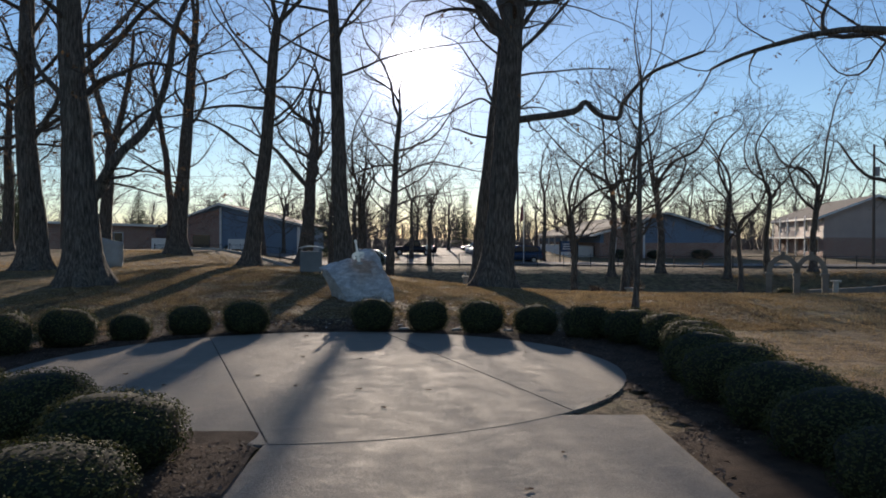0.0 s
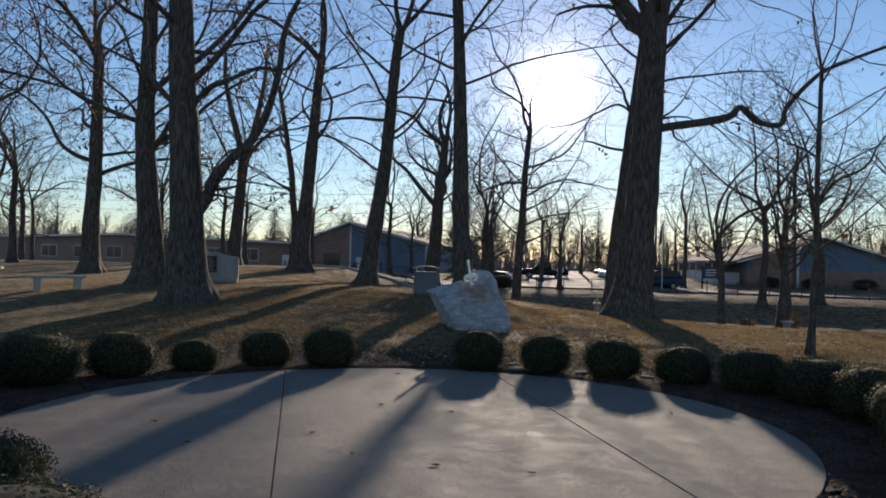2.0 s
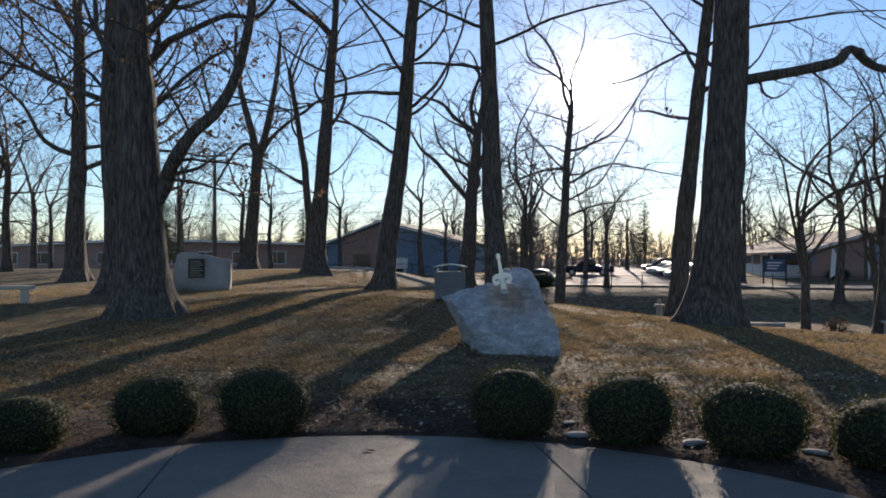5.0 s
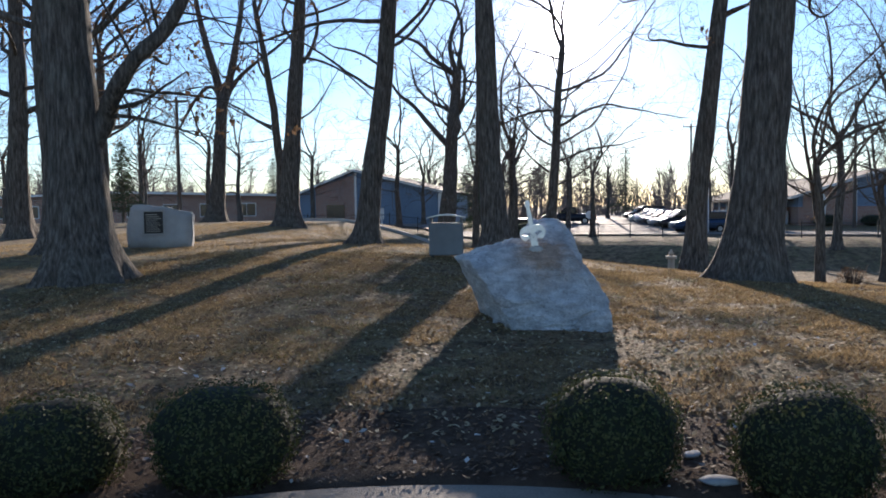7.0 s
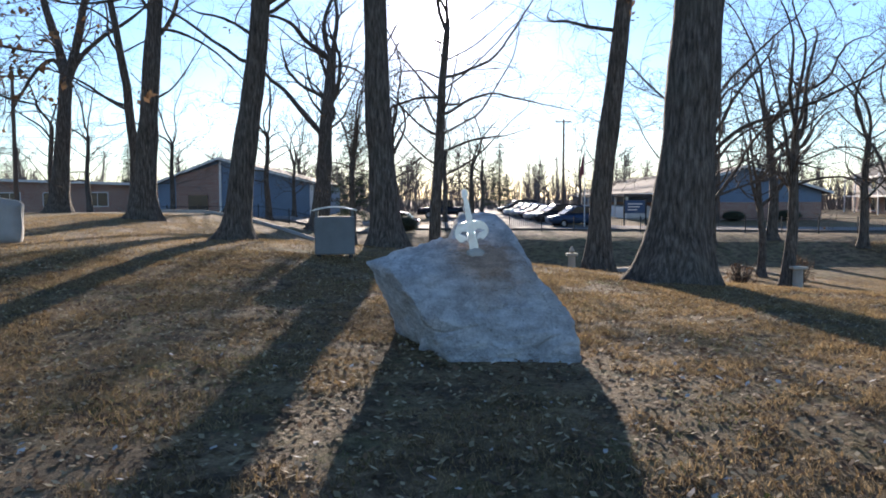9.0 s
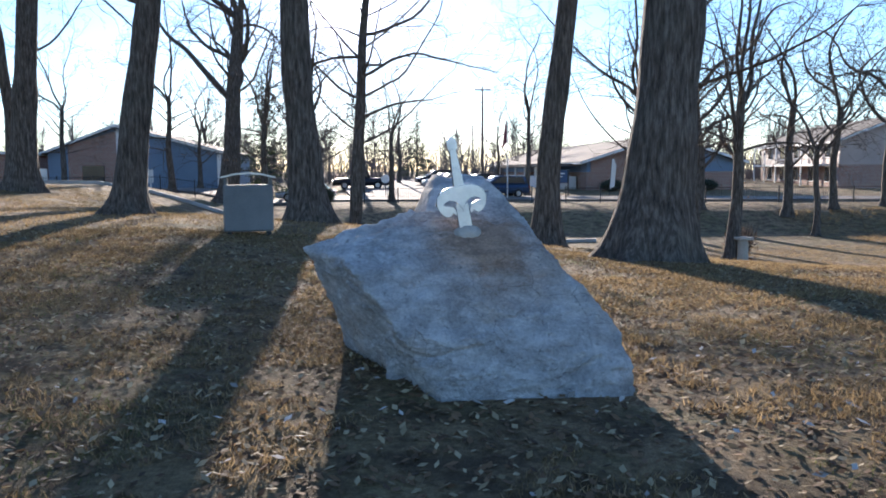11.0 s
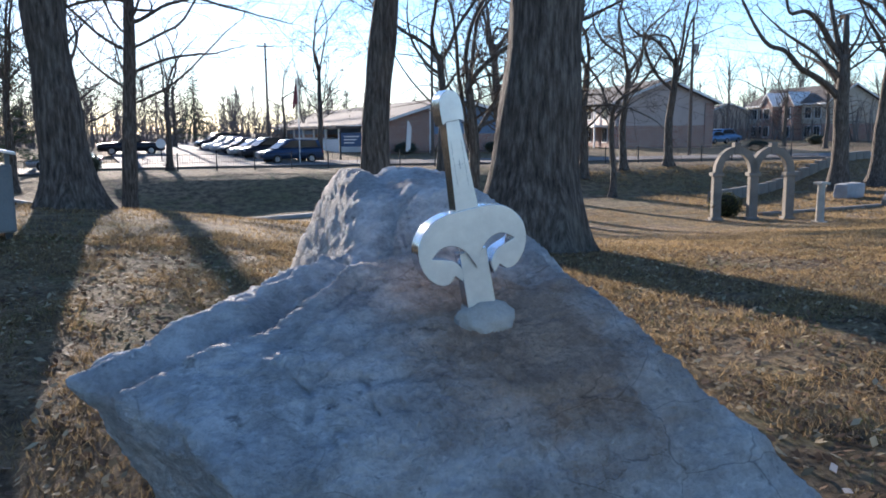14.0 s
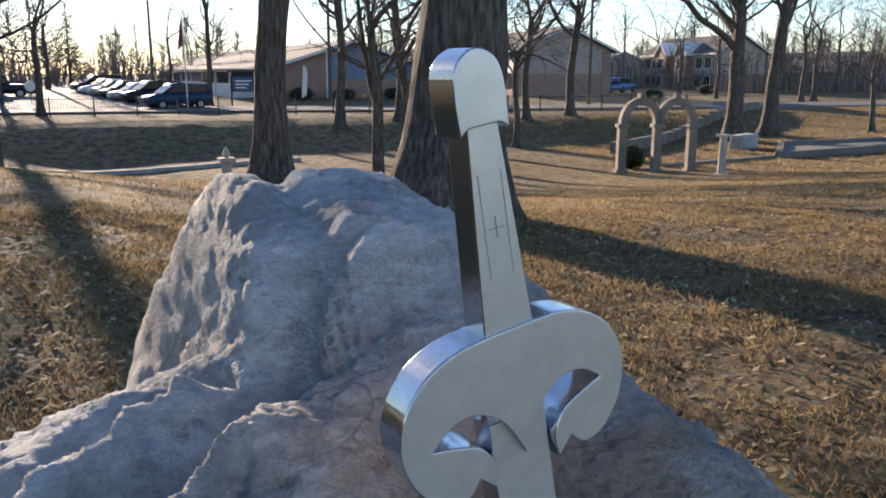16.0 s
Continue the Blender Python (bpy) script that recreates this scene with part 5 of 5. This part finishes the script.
def conifer(x, y, h, seed, label="dark evergreen pine with drooping boughs"):
    rnd = random.Random(seed)
    ob = thing("pine_tree", pose(x, y, ground(x, y) - 0.05), label, "tree")
    bm = bmesh.new()
    cyl(bm, (0, 0, 0), (0, 0, h), h * 0.018, 0.02, 8)
    part("trunk", bm, M_BARK, ob)
    tw, verts, faces = Tubes(), [], []
    for i in range(70):
        z = h * (0.14 + 0.84 * i / 70)
        ln = h * 0.26 * (1.05 - z / h) * rnd.uniform(0.6, 1.15) + 0.2
        a = i * 2.4 + rnd.uniform(-0.3, 0.3)
        d = Vector((math.cos(a), math.sin(a), rnd.uniform(-0.15, 0.15)))
        pts = [Vector((0, 0, z)) + d * ln * f + Vector((0, 0, -0.12 * ln * f * f)) for f in (0, 0.35, 0.7, 1.0)]
        tw.add(pts, [0.035, 0.025, 0.015, 0.006], 4)
        for _ in range(int(ln * 42)):
            f = rnd.uniform(0.2, 1.0)
            p = Vector((0, 0, z)) + d * ln * f + Vector((rnd.uniform(-.3, .3), rnd.uniform(-.3, .3), rnd.uniform(-.2, .12) - 0.12 * ln * f * f))
            u = Vector((rnd.gauss(0, 1), rnd.gauss(0, 1), rnd.gauss(0, 0.5))).normalized()
            w = u.orthogonal().normalized()
            s = rnd.uniform(0.08, 0.2)
            k = len(verts)
            verts += [p - u * s, p + w * s * 0.16, p + u * s, p - w * s * 0.16]
            faces.append((k, k + 1, k + 2, k + 3))
    link_mesh("boughs", tw.v, tw.f, M_TWIG, ob)
    link_mesh("needles", verts, faces, M_NEEDLE, ob)


conifer(-9.8, 72, 9.5, 3)
conifer(-31, 58, 5.5, 4, "small evergreen pine with a reddish bush beside it")
conifer(3.2, 112, 9, 5)
conifer(-38, 100, 8, 6)


def build_woods():
    """Far woods of bare trees and brush as one mass, in twig colour paled for haze."""
    rnd = random.Random(5)
    tb = Tubes()
    for i in range(330):
        a = radians(rnd.uniform(-62, 75))
        d = rnd.uniform(118, 210)
        x, y = d * math.sin(a), 12 + d * math.cos(a)
        h = rnd.uniform(7, 14)
        top = Vector((x + rnd.uniform(-.8, .8), y, h * 0.75))
        tb.add([Vector((x, y, -1.5)), Vector((x + rnd.uniform(-.4, .4), y, h * 0.35)), top], [0.17, 0.12, 0.05], 4)
        for k in range(58):
            b, e, u = rnd.uniform(0, 6.28), radians(rnd.uniform(18, 82)), rnd.uniform(0.15, 0.95)
            p = Vector((x, y, h * 0.1)).lerp(top, u)
            ln = h * rnd.uniform(0.18, 0.42) * (1.15 - 0.5 * u)
            way = Vector((math.cos(b) * math.cos(e), math.sin(b) * math.cos(e), math.sin(e)))
            m = p + way * ln * 0.5 + Vector((rnd.uniform(-.25, .25), 0, rnd.uniform(-.3, .1)))
            tb.add([p, m, p + way * ln + Vector((rnd.uniform(-.3, .3), 0, rnd.uniform(-.1, .5)))], [0.04, 0.03, 0.014], 3)
    tagged(link_mesh("far_woods", tb.v, tb.f, M_FAR), "line of distant bare woods, haze painted into their pale colour", "woods", "", "stuff")
    tb = Tubes()
    for i in range(6500):
        a = radians(rnd.uniform(-65, 78))
        d = rnd.uniform(118, 150)
        x, y = d * math.sin(a), 12 + d * math.cos(a)
        h = rnd.uniform(1.5, 6.0)
        tb.add([Vector((x, y, -0.5)), Vector((x + rnd.uniform(-1, 1), y, h * 0.6)), Vector((x + rnd.uniform(-2, 2), y, h))], [0.08, 0.06, 0.02], 3)
    tagged(link_mesh("far_brush", tb.v, tb.f, M_FAR), "grey-brown distant winter brush, paled in colour for haze", "brush", "", "stuff")


build_woods()

# ---- buildings ----


def window(parent, x, y, z, w, h, face="front"):
    """A window set in a wall that looks towards -y (front) or -x (side)."""
    m = pose(x, y, z) if face == "front" else pose(x, y, z, 0, 0, -90)
    fr = part("window", box(bmesh.new(), -w / 2 - 0.08, w / 2 + 0.08, -0.05, 0.02, -0.08, h + 0.08), M_WHITE, parent)
    fr.matrix_basis = m
    part("pane", box(bmesh.new(), -w / 2, -0.03, -0.062, -0.03, 0, h), M_GLASS, fr)
    part("pane", box(bmesh.new(), 0.03, w / 2, -0.062, -0.03, 0, h), M_GLASS, fr)
    return fr


def gable_building(x, y, w, d, eave, rise, lower, upper, split, label, name="building", apex=0.5, over=0.5, a=0.0, roofed=True, z=None):
    """A building with its gable end to -y: lower and upper wall, two roof slopes; its origin is the front's left foot."""
    z = (ground(x + w / 2, y) - 0.15) if z is None else z
    ob = thing(name, pose(x, y, z, 0, 0, a), label, "building")
    xa = w * apex
    if split > 0:
        part("wall", box(bmesh.new(), 0, w, 0, d, -0.6, split), lower, ob)
    part("wall", prism(bmesh.new(), [(0.02, split), (w - 0.02, split), (w - 0.02, eave), (xa, eave + rise), (0.02, eave)], 0.03, d - 0.03), upper, ob)
    for x0, z0, x1, z1 in ((-over, eave - over * rise / xa, xa, eave + rise), (xa, eave + rise, w + over, eave - over * rise / (w - xa))):
        part("roof", prism(bmesh.new(), [(x0, z0 + 0.04), (x1, z1 + 0.04), (x1, z1 + 0.26), (x0, z0 + 0.26)], -over, d + over), M_ROOF, ob)
        part("fascia", prism(bmesh.new(), [(x0, z0), (x1, z1), (x1, z1 + 0.24), (x0, z0 + 0.24)], -over - 0.05, -over + 0.02), M_WHITE, ob)
    part("gutter", box(bmesh.new(), -over - 0.08, -over + 0.03, -over, d + over, eave - over * rise / xa + 0.0, eave - over * rise / xa + 0.2), M_WHITE, ob)
    return ob


def build_buildings():
    # low school-like building, blue gable with a brick bay
    b = gable_building(-31.0, 90, 15.0, 18, 3.3, 2.3, M_BLUE, M_BLUE, 0.4, "low building with blue siding and a brick entrance bay", apex=0.40)
    part("brick_bay", prism(bmesh.new(), [(1.8, 0), (6.0, 0), (6.0, 5.25), (1.8, 4.0)], -0.12, 0.1), M_BRICK, b, "red brick bay")
    part("door", box(bmesh.new(), 3.0, 4.9, -0.2, -0.05, 0, 2.2), M_GLASS, b, "dark glazed entrance door")
    part("trim", box(bmesh.new(), 6.0, 6.2, -0.16, 0.1, 0, 5.4), M_WHITE, b)
    part("corner_post", box(bmesh.new(), 14.75, 15.05, -0.1, 0.15, 0, 3.2), M_WHITE, b)
    c = gable_building(-76, 92, 43, 10, 3.2, 0.7, M_BRICK, M_BRICK, 1.2, "long low building with white-framed windows", apex=0.5)
    for i in range(9):
        window(c, 3 + i * 4.4, 0.0, 1.2, 2.0, 1.3)
    # long low building beyond the road
    b = gable_building(18.2, 91, 15.0, 62, 2.9, 2.3, M_BRICK, M_BLUE, 1.9, "long low brick building with a blue sided gable", apex=0.5, over=0.8)
    part("brick_panel", prism(bmesh.new(), [(0.4, 1.9), (4.9, 1.9), (4.9, 4.3), (0.4, 3.0)], -0.1, 0.1), M_BRICK, b, "red brick panel")
    part("trim", box(bmesh.new(), 4.9, 5.1, -0.14, 0.1, 0, 4.4), M_WHITE, b)
    part("porch_wall", box(bmesh.new(), -3.2, -0.2, 3, 30, -0.3, 1.5), M_WHITE, b, "long white porch wall")
    part("porch_roof", box(bmesh.new(), -3.6, 0.2, 2, 32, 2.5, 2.75), M_ROOF, b)
    for i in range(6):
        part("porch_post", box(bmesh.new(), -3.3, -3.1, 2.5 + i * 5.8, 2.7 + i * 5.8, -0.3, 2.5), M_WHITE, b)
    # two storey flats with a gable end
    b = gable_building(43.7, 90.9, 10.8, 26, 4.9, 2.2, M_BRICK, M_PINK, 2.5, "two-storey apartment block, brick below and beige siding above", apex=0.52, over=0.7, a=-11)
    for zz in (0.8, 3.3):
        for i in range(5):
            window(b, 0.0, 3 + i * 4.8, zz, 1.4, 1.5, "side")
    part("brick_corner", box(bmesh.new(), 9.9, 10.86, -0.08, 0.4, 0, 4.8), M_BRICK, b, "red brick corner")
    part("balcony", box(bmesh.new(), -1.6, 0.0, 2, 24, 2.4, 2.6), M_WHITE, b)
    for i in range(6):
        part("balcony_post", box(bmesh.new(), -1.55, -1.42, 2.2 + i * 4.3, 2.35 + i * 4.3, -0.4, 5.0), M_WHITE, b)
    gable_building(79.0, 121, 7.5, 14, 3.7, 1.6, M_BRICK, M_TAN, 1.5, "tan sided house with a dark gabled roof", apex=0.5, a=-34)
    # brick flats with dormer gables
    b = gable_building(80.9, 99.2, 8, 17.5, 5.2, 2.2, M_BRICK, M_TAN, 2.4, "two-storey brick and tan flats with twin front gables", apex=0.5, a=-10)
    for gy in (5.1, 10.0):
        g = part("front_gable", prism(bmesh.new(), [(-1.3, -0.4), (1.3, -0.4), (1.3, 5.1), (0, 6.6), (-1.3, 5.1)], -1.2, 0.6), M_BRICK, b, "brick gable with white trim")
        g.matrix_basis = pose(0, gy + 1.3, 0, 0, 0, -90)
        for x0, z0, x1, z1 in ((-1.6, 4.85, 0, 6.62), (0, 6.62, 1.6, 4.85)):
            part("verge", prism(bmesh.new(), [(x0, z0), (x1, z1), (x1, z1 + 0.2), (x0, z0 + 0.2)], -1.4, 2.0), M_WHITE, g)
        for zz in (0.7, 3.2):
            window(g, 0, -1.21, zz, 1.2, 1.4)
    for wy in (1.6, 3.6, 8.9, 14.2, 16.2):
        for zz in (0.7, 3.2):
            window(b, 0.0, wy, zz, 1.2, 1.4, "side")
    gable_building(102, 96, 13, 14, 3.0, 2.6, M_TAN, M_PINK, 1.0, "grey-beige house with a broad front gable", apex=0.5)
    gable_building(120, 92, 13, 14, 3.0, 2.4, M_TAN, M_TAN, 1.0, "far tan house with a gabled roof", apex=0.5)
    gable_building(140, 84, 13, 14, 3.2, 2.4, M_BRICK, M_TAN, 1.0, "far brick house with a gabled roof", apex=0.5)


build_buildings()

# ---- vehicles ----


def car(x, y, a, paint, kind, label):
    z = ground(x, y) + 0.05
    ob = thing("car" if kind != "pickup" else "pickup_truck", pose(x, y, z, 0, 0, a), label, "car" if kind != "pickup" else "truck", "parked cars")
    L, H = (4.6, 1.5) if kind == "sedan" else (4.7, 1.75) if kind == "suv" else (5.7, 1.9)
    wb, wr = L * 0.29, 0.34 if kind != "pickup" else 0.40
    low = 0.28 if kind == "sedan" else 0.36
    belt = H * 0.60
    if kind == "pickup":
        side = [(-L / 2, low), (L / 2, low), (L / 2, 0.75), (L / 2 - 0.15, 1.05), (L * 0.20, 1.15), (-L / 2, 1.12)]
        cab = [(-L * 0.16, 1.10), (L * 0.20, 1.12), (L * 0.07, 1.82), (-L * 0.12, 1.88)]
    else:
        back = -L / 2 + (0.5 if kind == "sedan" else 0.05)
        side = [(-L / 2, low + 0.1), (-L / 2 + 0.1, low), (L / 2 - 0.1, low), (L / 2, low + 0.2), (L / 2 - 0.05, belt * 0.82), (L * 0.24, belt), (-L / 2 + 0.05, belt)]
        cab = [(back, belt - 0.03), (L * 0.27, belt - 0.03), (L * 0.08, H - 0.04), (-L * 0.05, H), (back + 0.45 if kind == "sedan" else back + 0.25, H - 0.06)]
    bm = prism(bmesh.new(), side, -0.88, 0.88)
    bmesh.ops.bevel(bm, geom=[e for e in bm.edges], offset=0.07, segments=2, affect="EDGES")
    part("body", bm, paint, ob, "", True)
    bm = prism(bmesh.new(), cab, -0.76, 0.76)
    bmesh.ops.bevel(bm, geom=[e for e in bm.edges], offset=0.06, segments=2, affect="EDGES")
    part("cabin", bm, paint, ob, "", True)
    cx = sum(p[0] for p in cab) / len(cab)
    cz = sum(p[1] for p in cab) / len(cab)
    glass = [(cx + (px - cx) * 0.82, cz + 0.02 + (pz - cz) * 0.72) for px, pz in cab]
    for s in (-1, 1):
        part("side_window", prism(bmesh.new(), glass, s * 0.765, s * 0.75), M_GLASS, ob)
    p0, p1 = cab[1], cab[2]
    part("windscreen", prism(bmesh.new(), [(p0[0] - 0.05, p0[1] + 0.06), (p0[0] + 0.01, p0[1] + 0.08), (p1[0] + 0.05, p1[1] - 0.05), (p1[0] - 0.01, p1[1] - 0.07)], -0.68, 0.68), M_GLASS, ob)
    q0, q1 = cab[0], cab[-1]
    part("rear_window", prism(bmesh.new(), [(q0[0] + 0.05, q0[1] + 0.1), (q0[0] - 0.01, q0[1] + 0.12), (q1[0] - 0.04, q1[1] - 0.06), (q1[0] + 0.02, q1[1] - 0.08)], -0.66, 0.66), M_GLASS, ob)
    for sx in (-wb, wb):
        for s in (-1, 1):
            t = part("wheel", cyl(bmesh.new(), (sx, s * 0.70, wr), (sx, s * 0.905, wr), wr, wr, 20), M_TYRE, ob)
            part("rim", cyl(bmesh.new(), (sx, s * 0.88, wr), (sx, s * 0.915, wr), wr * 0.62, wr * 0.55, 14), M_RIM, t)
    for s in (-1, 1):
        part("headlight", box(bmesh.new(), L / 2 - 0.12, L / 2 + 0.01, s * 0.62 - 0.16, s * 0.62 + 0.16, belt * 0.66, belt * 0.8), M_LAMP, ob)
        part("tail_light", box(bmesh.new(), -L / 2 - 0.01, -L / 2 + 0.1, s * 0.72 - 0.1, s * 0.72 + 0.1, belt * 0.7, belt * 0.9), M_TAIL, ob)
    return ob


P_BLUE = plain("blue_paint", (0.03, 0.06, 0.12), 0.3, 0.3, 0.1)
P_DARK = plain("black_paint", (0.02, 0.02, 0.025), 0.3, 0.3, 0.1)
P_SILV = plain("silver_paint", (0.42, 0.43, 0.44), 0.35, 0.5, 0.1)
P_WHT = plain("white_car_paint", (0.7, 0.7, 0.68), 0.35, 0.0, 0.08)
P_LBLU = plain("light_blue_paint", (0.14, 0.24, 0.38), 0.35, 0.3, 0.1)
car(-3.4, 97, 182, P_DARK, "pickup", "dark pickup truck parked by the drive")
car(7.6, 78.6, 195, P_BLUE, "suv", "dark blue sport utility car parked at the drive")
car(7.0, 85, 197, P_DARK, "suv", "dark parked car in the row")
car(6.6, 89, 197, P_SILV, "sedan", "silver parked car in the row")
car(6.2, 93, 197, P_DARK, "sedan", "dark parked car in the row")
car(5.8, 97, 197, P_SILV, "sedan", "silver parked car in the row")
car(5.4, 101, 197, P_WHT, "sedan", "white parked car in the row")
car(5.0, 105, 197, P_DARK, "suv", "dark parked car in the row")
car(-7.5, 79, 178, P_SILV, "sedan", "silver car on the road side")
car(61.0, 96.5, 20, P_LBLU, "sedan", "light blue car parked before the flats")
car(63.5, 97.5, 20, P_LBLU, "suv", "light blue car parked beside another")

# ---- poles, wires, fence, signs ----


def pole(x, y, h, label, arm=True):
    ob = thing("utility_pole", pose(x, y, ground(x, y) - 0.1), label, "utility pole", "utility poles")
    part("shaft", cyl(bmesh.new(), (0, 0, 0), (0, 0, h), 0.16, 0.10, 10), M_WOOD, ob)
    if arm:
        part("crossarm", box(bmesh.new(), -0.9, 0.9, -0.06, 0.06, h - 0.4, h - 0.28), M_WOOD, ob)
        for k in (-0.8, 0.8):
            part("insulator", cyl(bmesh.new(), (k, 0, h - 0.28), (k, 0, h - 0.12), 0.05, 0.04, 8), M_STONE, ob)
    else:
        part("transformer", cyl(bmesh.new(), (0.32, 0, h - 3.0), (0.32, 0, h - 2.1), 0.22, 0.22, 12), M_STONE, ob)
        part("lamp_arm", cyl(bmesh.new(), (0, 0, h - 3.4), (-1.6, -0.5, h - 3.1), 0.035, 0.03, 6), M_DARK, ob)
    return ob


POLES = ((-30.2, 63.8, 9.2, True), (21.6, 86, 11.2, False), (41.1, 75.6, 11.5, False), (88, 74, 11, False), (10.0, 104, 11, True), (-75, 84, 10, True))
for px, py, ph, pa in POLES:
    pole(px, py, ph, "tall weathered wooden utility pole", pa)


def wire(a, b, sag, r=0.018):
    cu = Tubes()
    pts = []
    for i in range(25):
        f = i / 24
        p = Vector(a).lerp(Vector(b), f)
        p.z -= sag * 4 * f * (1 - f)
        pts.append(p)
    cu.add(pts, [r] * 25, 4)
    tagged(link_mesh("cable", cu.v, cu.f, M_DARK), "black overhead cable between utility poles", "cable", "overhead cables")


def ptop(i, dz):
    x, y, h, _ = POLES[i]
    return (x, y, ground(x, y) - 0.1 + h - dz)


for dz in (0.15, 1.2, 2.2):
    wire(ptop(1, dz), ptop(2, dz), 0.6)
    wire(ptop(2, dz), ptop(3, dz), 0.9)
    wire(ptop(1, dz), (-75, 84, 9.6 - dz), 1.6)


def flagpole():
    x, y = 8.0, 76.6
    ob = thing("flagpole", pose(x, y, ground(x, y) - 0.05), "slim white flagpole with a limp dark red flag", "flagpole")
    part("pole", cyl(bmesh.new(), (0, 0, 0), (0, 0, 6.2), 0.05, 0.03, 8), M_WHITE, ob)
    verts, faces = [], []
    for i in range(8):
        for j in range(10):
            verts.append((-0.05 - 0.045 * i * (0.5 + j * 0.07), 0.06 * math.sin(i * 1.7 + j * 0.3), 6.1 - j * 0.19 - i * 0.06))
    faces = [(i * 10 + j, i * 10 + j + 1, (i + 1) * 10 + j + 1, (i + 1) * 10 + j) for i in range(7) for j in range(9)]
    fl = link_mesh("flag", verts, faces, plain("flag_cloth", (0.22, 0.07, 0.08), 0.8), ob, "limp dark red flag", True)
    s = fl.modifiers.new("cloth", "SOLIDIFY")
    s.thickness = 0.01


flagpole()


def signs():
    x, y = 13.2, 82
    ob = thing("entrance_sign", pose(x, y, ground(x, y) - 0.05, 0, 0, -10), "dark blue entrance sign board on two posts", "sign")
    for sx in (-0.9, 0.9):
        part("post", box(bmesh.new(), sx - 0.07, sx + 0.07, -0.07, 0.07, 0, 2.3), M_DARK, ob)
    bd = part("board", box(bmesh.new(), -0.83, 0.83, -0.05, 0.05, 1.1, 2.2, 0.02), plain("sign_blue", (0.04, 0.08, 0.16), 0.5), ob)
    for i in range(3):
        part("text_bar", box(bmesh.new(), -0.6, 0.6 - i * 0.2, -0.056, -0.049, 1.85 - i * 0.25, 1.95 - i * 0.25), M_WHITE, bd)
    x, y = 17.2, 80.5
    ob = thing("banner_flag", pose(x, y, ground(x, y) - 0.05, 0, 4, 0), "tall narrow white feather banner", "banner")
    part("pole", cyl(bmesh.new(), (0, 0, 0), (0, 0, 3.2), 0.03, 0.02, 6), M_DARK, ob)
    part("cloth", prism(bmesh.new(), [(0.02, 0.6), (0.4, 0.9), (0.42, 2.6), (0.2, 3.1), (0.02, 3.15)], -0.01, 0.01), M_WHITE, ob)
    x, y = -1.2, 84
    ob = thing("road_sign", pose(x, y, ground(x, y) - 0.05), "small round pale sign on a thin post", "sign")
    part("post", cyl(bmesh.new(), (0, 0, 0), (0, 0, 1.6), 0.03, 0.03, 6), M_DARK, ob)
    part("disc", cyl(bmesh.new(), (0, -0.04, 1.5), (0, -0.06, 1.5), 0.36, 0.36, 18), M_WHITE, ob)
    for x, y, w in ((-25.5, 73, 1.9), (-19.8, 78, 2.0)):
        ob = thing("signboard", pose(x, y, ground(x, y) - 0.05), "low white signboard on short posts", "sign", "white signboards")
        part("board", box(bmesh.new(), -w / 2, w / 2, -0.08, 0.08, 0.7, 1.7, 0.02), M_WHITE, ob)
        for sx in (-w / 2 + 0.2, w / 2 - 0.2):
            part("post", box(bmesh.new(), sx - 0.06, sx + 0.06, -0.06, 0.06, 0, 0.75), M_WHITE, ob)


signs()


def fence():
    ob = thing("iron_fence", pose(0, 0, 0), "low black iron fence along the top of the ditch", "fence", "", "structure")
    line = [(-26, 72.5), (4, 70.8), (22, 66.8), (44, 64.4)]
    verts, faces = [], []
    for (x0, y0), (x1, y1) in zip(line, line[1:]):
        L = math.hypot(x1 - x0, y1 - y0)
        k = round(L / 2.4)
        for i in range(k):
            f, g = i / k, (i + 1) / k
            ax, ay, bx, by = x0 + (x1 - x0) * f, y0 + (y1 - y0) * f, x0 + (x1 - x0) * g, y0 + (y1 - y0) * g
            za, zb = ground(ax, ay), ground(bx, by)
            part("post", box(bmesh.new(), ax - 0.035, ax + 0.035, ay - 0.035, ay + 0.035, za - 0.1, za + 1.15), M_DARK, ob)
            for hh in (0.2, 1.0):
                part("rail", cyl(bmesh.new(), (ax, ay, za + hh), (bx, by, zb + hh), 0.018, 0.018, 5), M_DARK, ob)
            for j in range(1, 16):
                u = j / 16
                px, py, pz = ax + (bx - ax) * u, ay + (by - ay) * u, za + (zb - za) * u
                n = len(verts)
                for zz in (0.12, 1.08):
                    verts += [(px - 0.008, py - 0.008, pz + zz), (px + 0.008, py - 0.008, pz + zz), (px, py + 0.01, pz + zz)]
                faces += [(n, n + 1, n + 4, n + 3), (n + 1, n + 2, n + 5, n + 4), (n + 2, n, n + 3, n + 5)]
    tagged(link_mesh("pickets", verts, faces, M_DARK, ob), "thin black iron pickets", "", "", "stuff")


fence()
strip("drain_channel", [(-20, 57.5), (2, 56.0), (9, 56.0)], 0.25, M_STONE, 0.04, "narrow concrete drain channel in the ditch", "drain")
for bx, by, bw, bh, sd in ((-6, 71.5, 2.2, 1.3, 11), (20, 88.8, 2.4, 1.2, 12), (24, 88.8, 2.2, 1.1, 13), (29, 88.6, 2.6, 1.2, 14), (-22, 84, 2.2, 1.1, 15), (52.5, 80, 2, 1.2, 16), (70, 90, 2.4, 1.3, 17), (86, 62, 3.5, 1.6, 18)):
    round_bush(bx, by, bw, bh, "rounded winter bush near the buildings", M_NEEDLE, sd, 900)
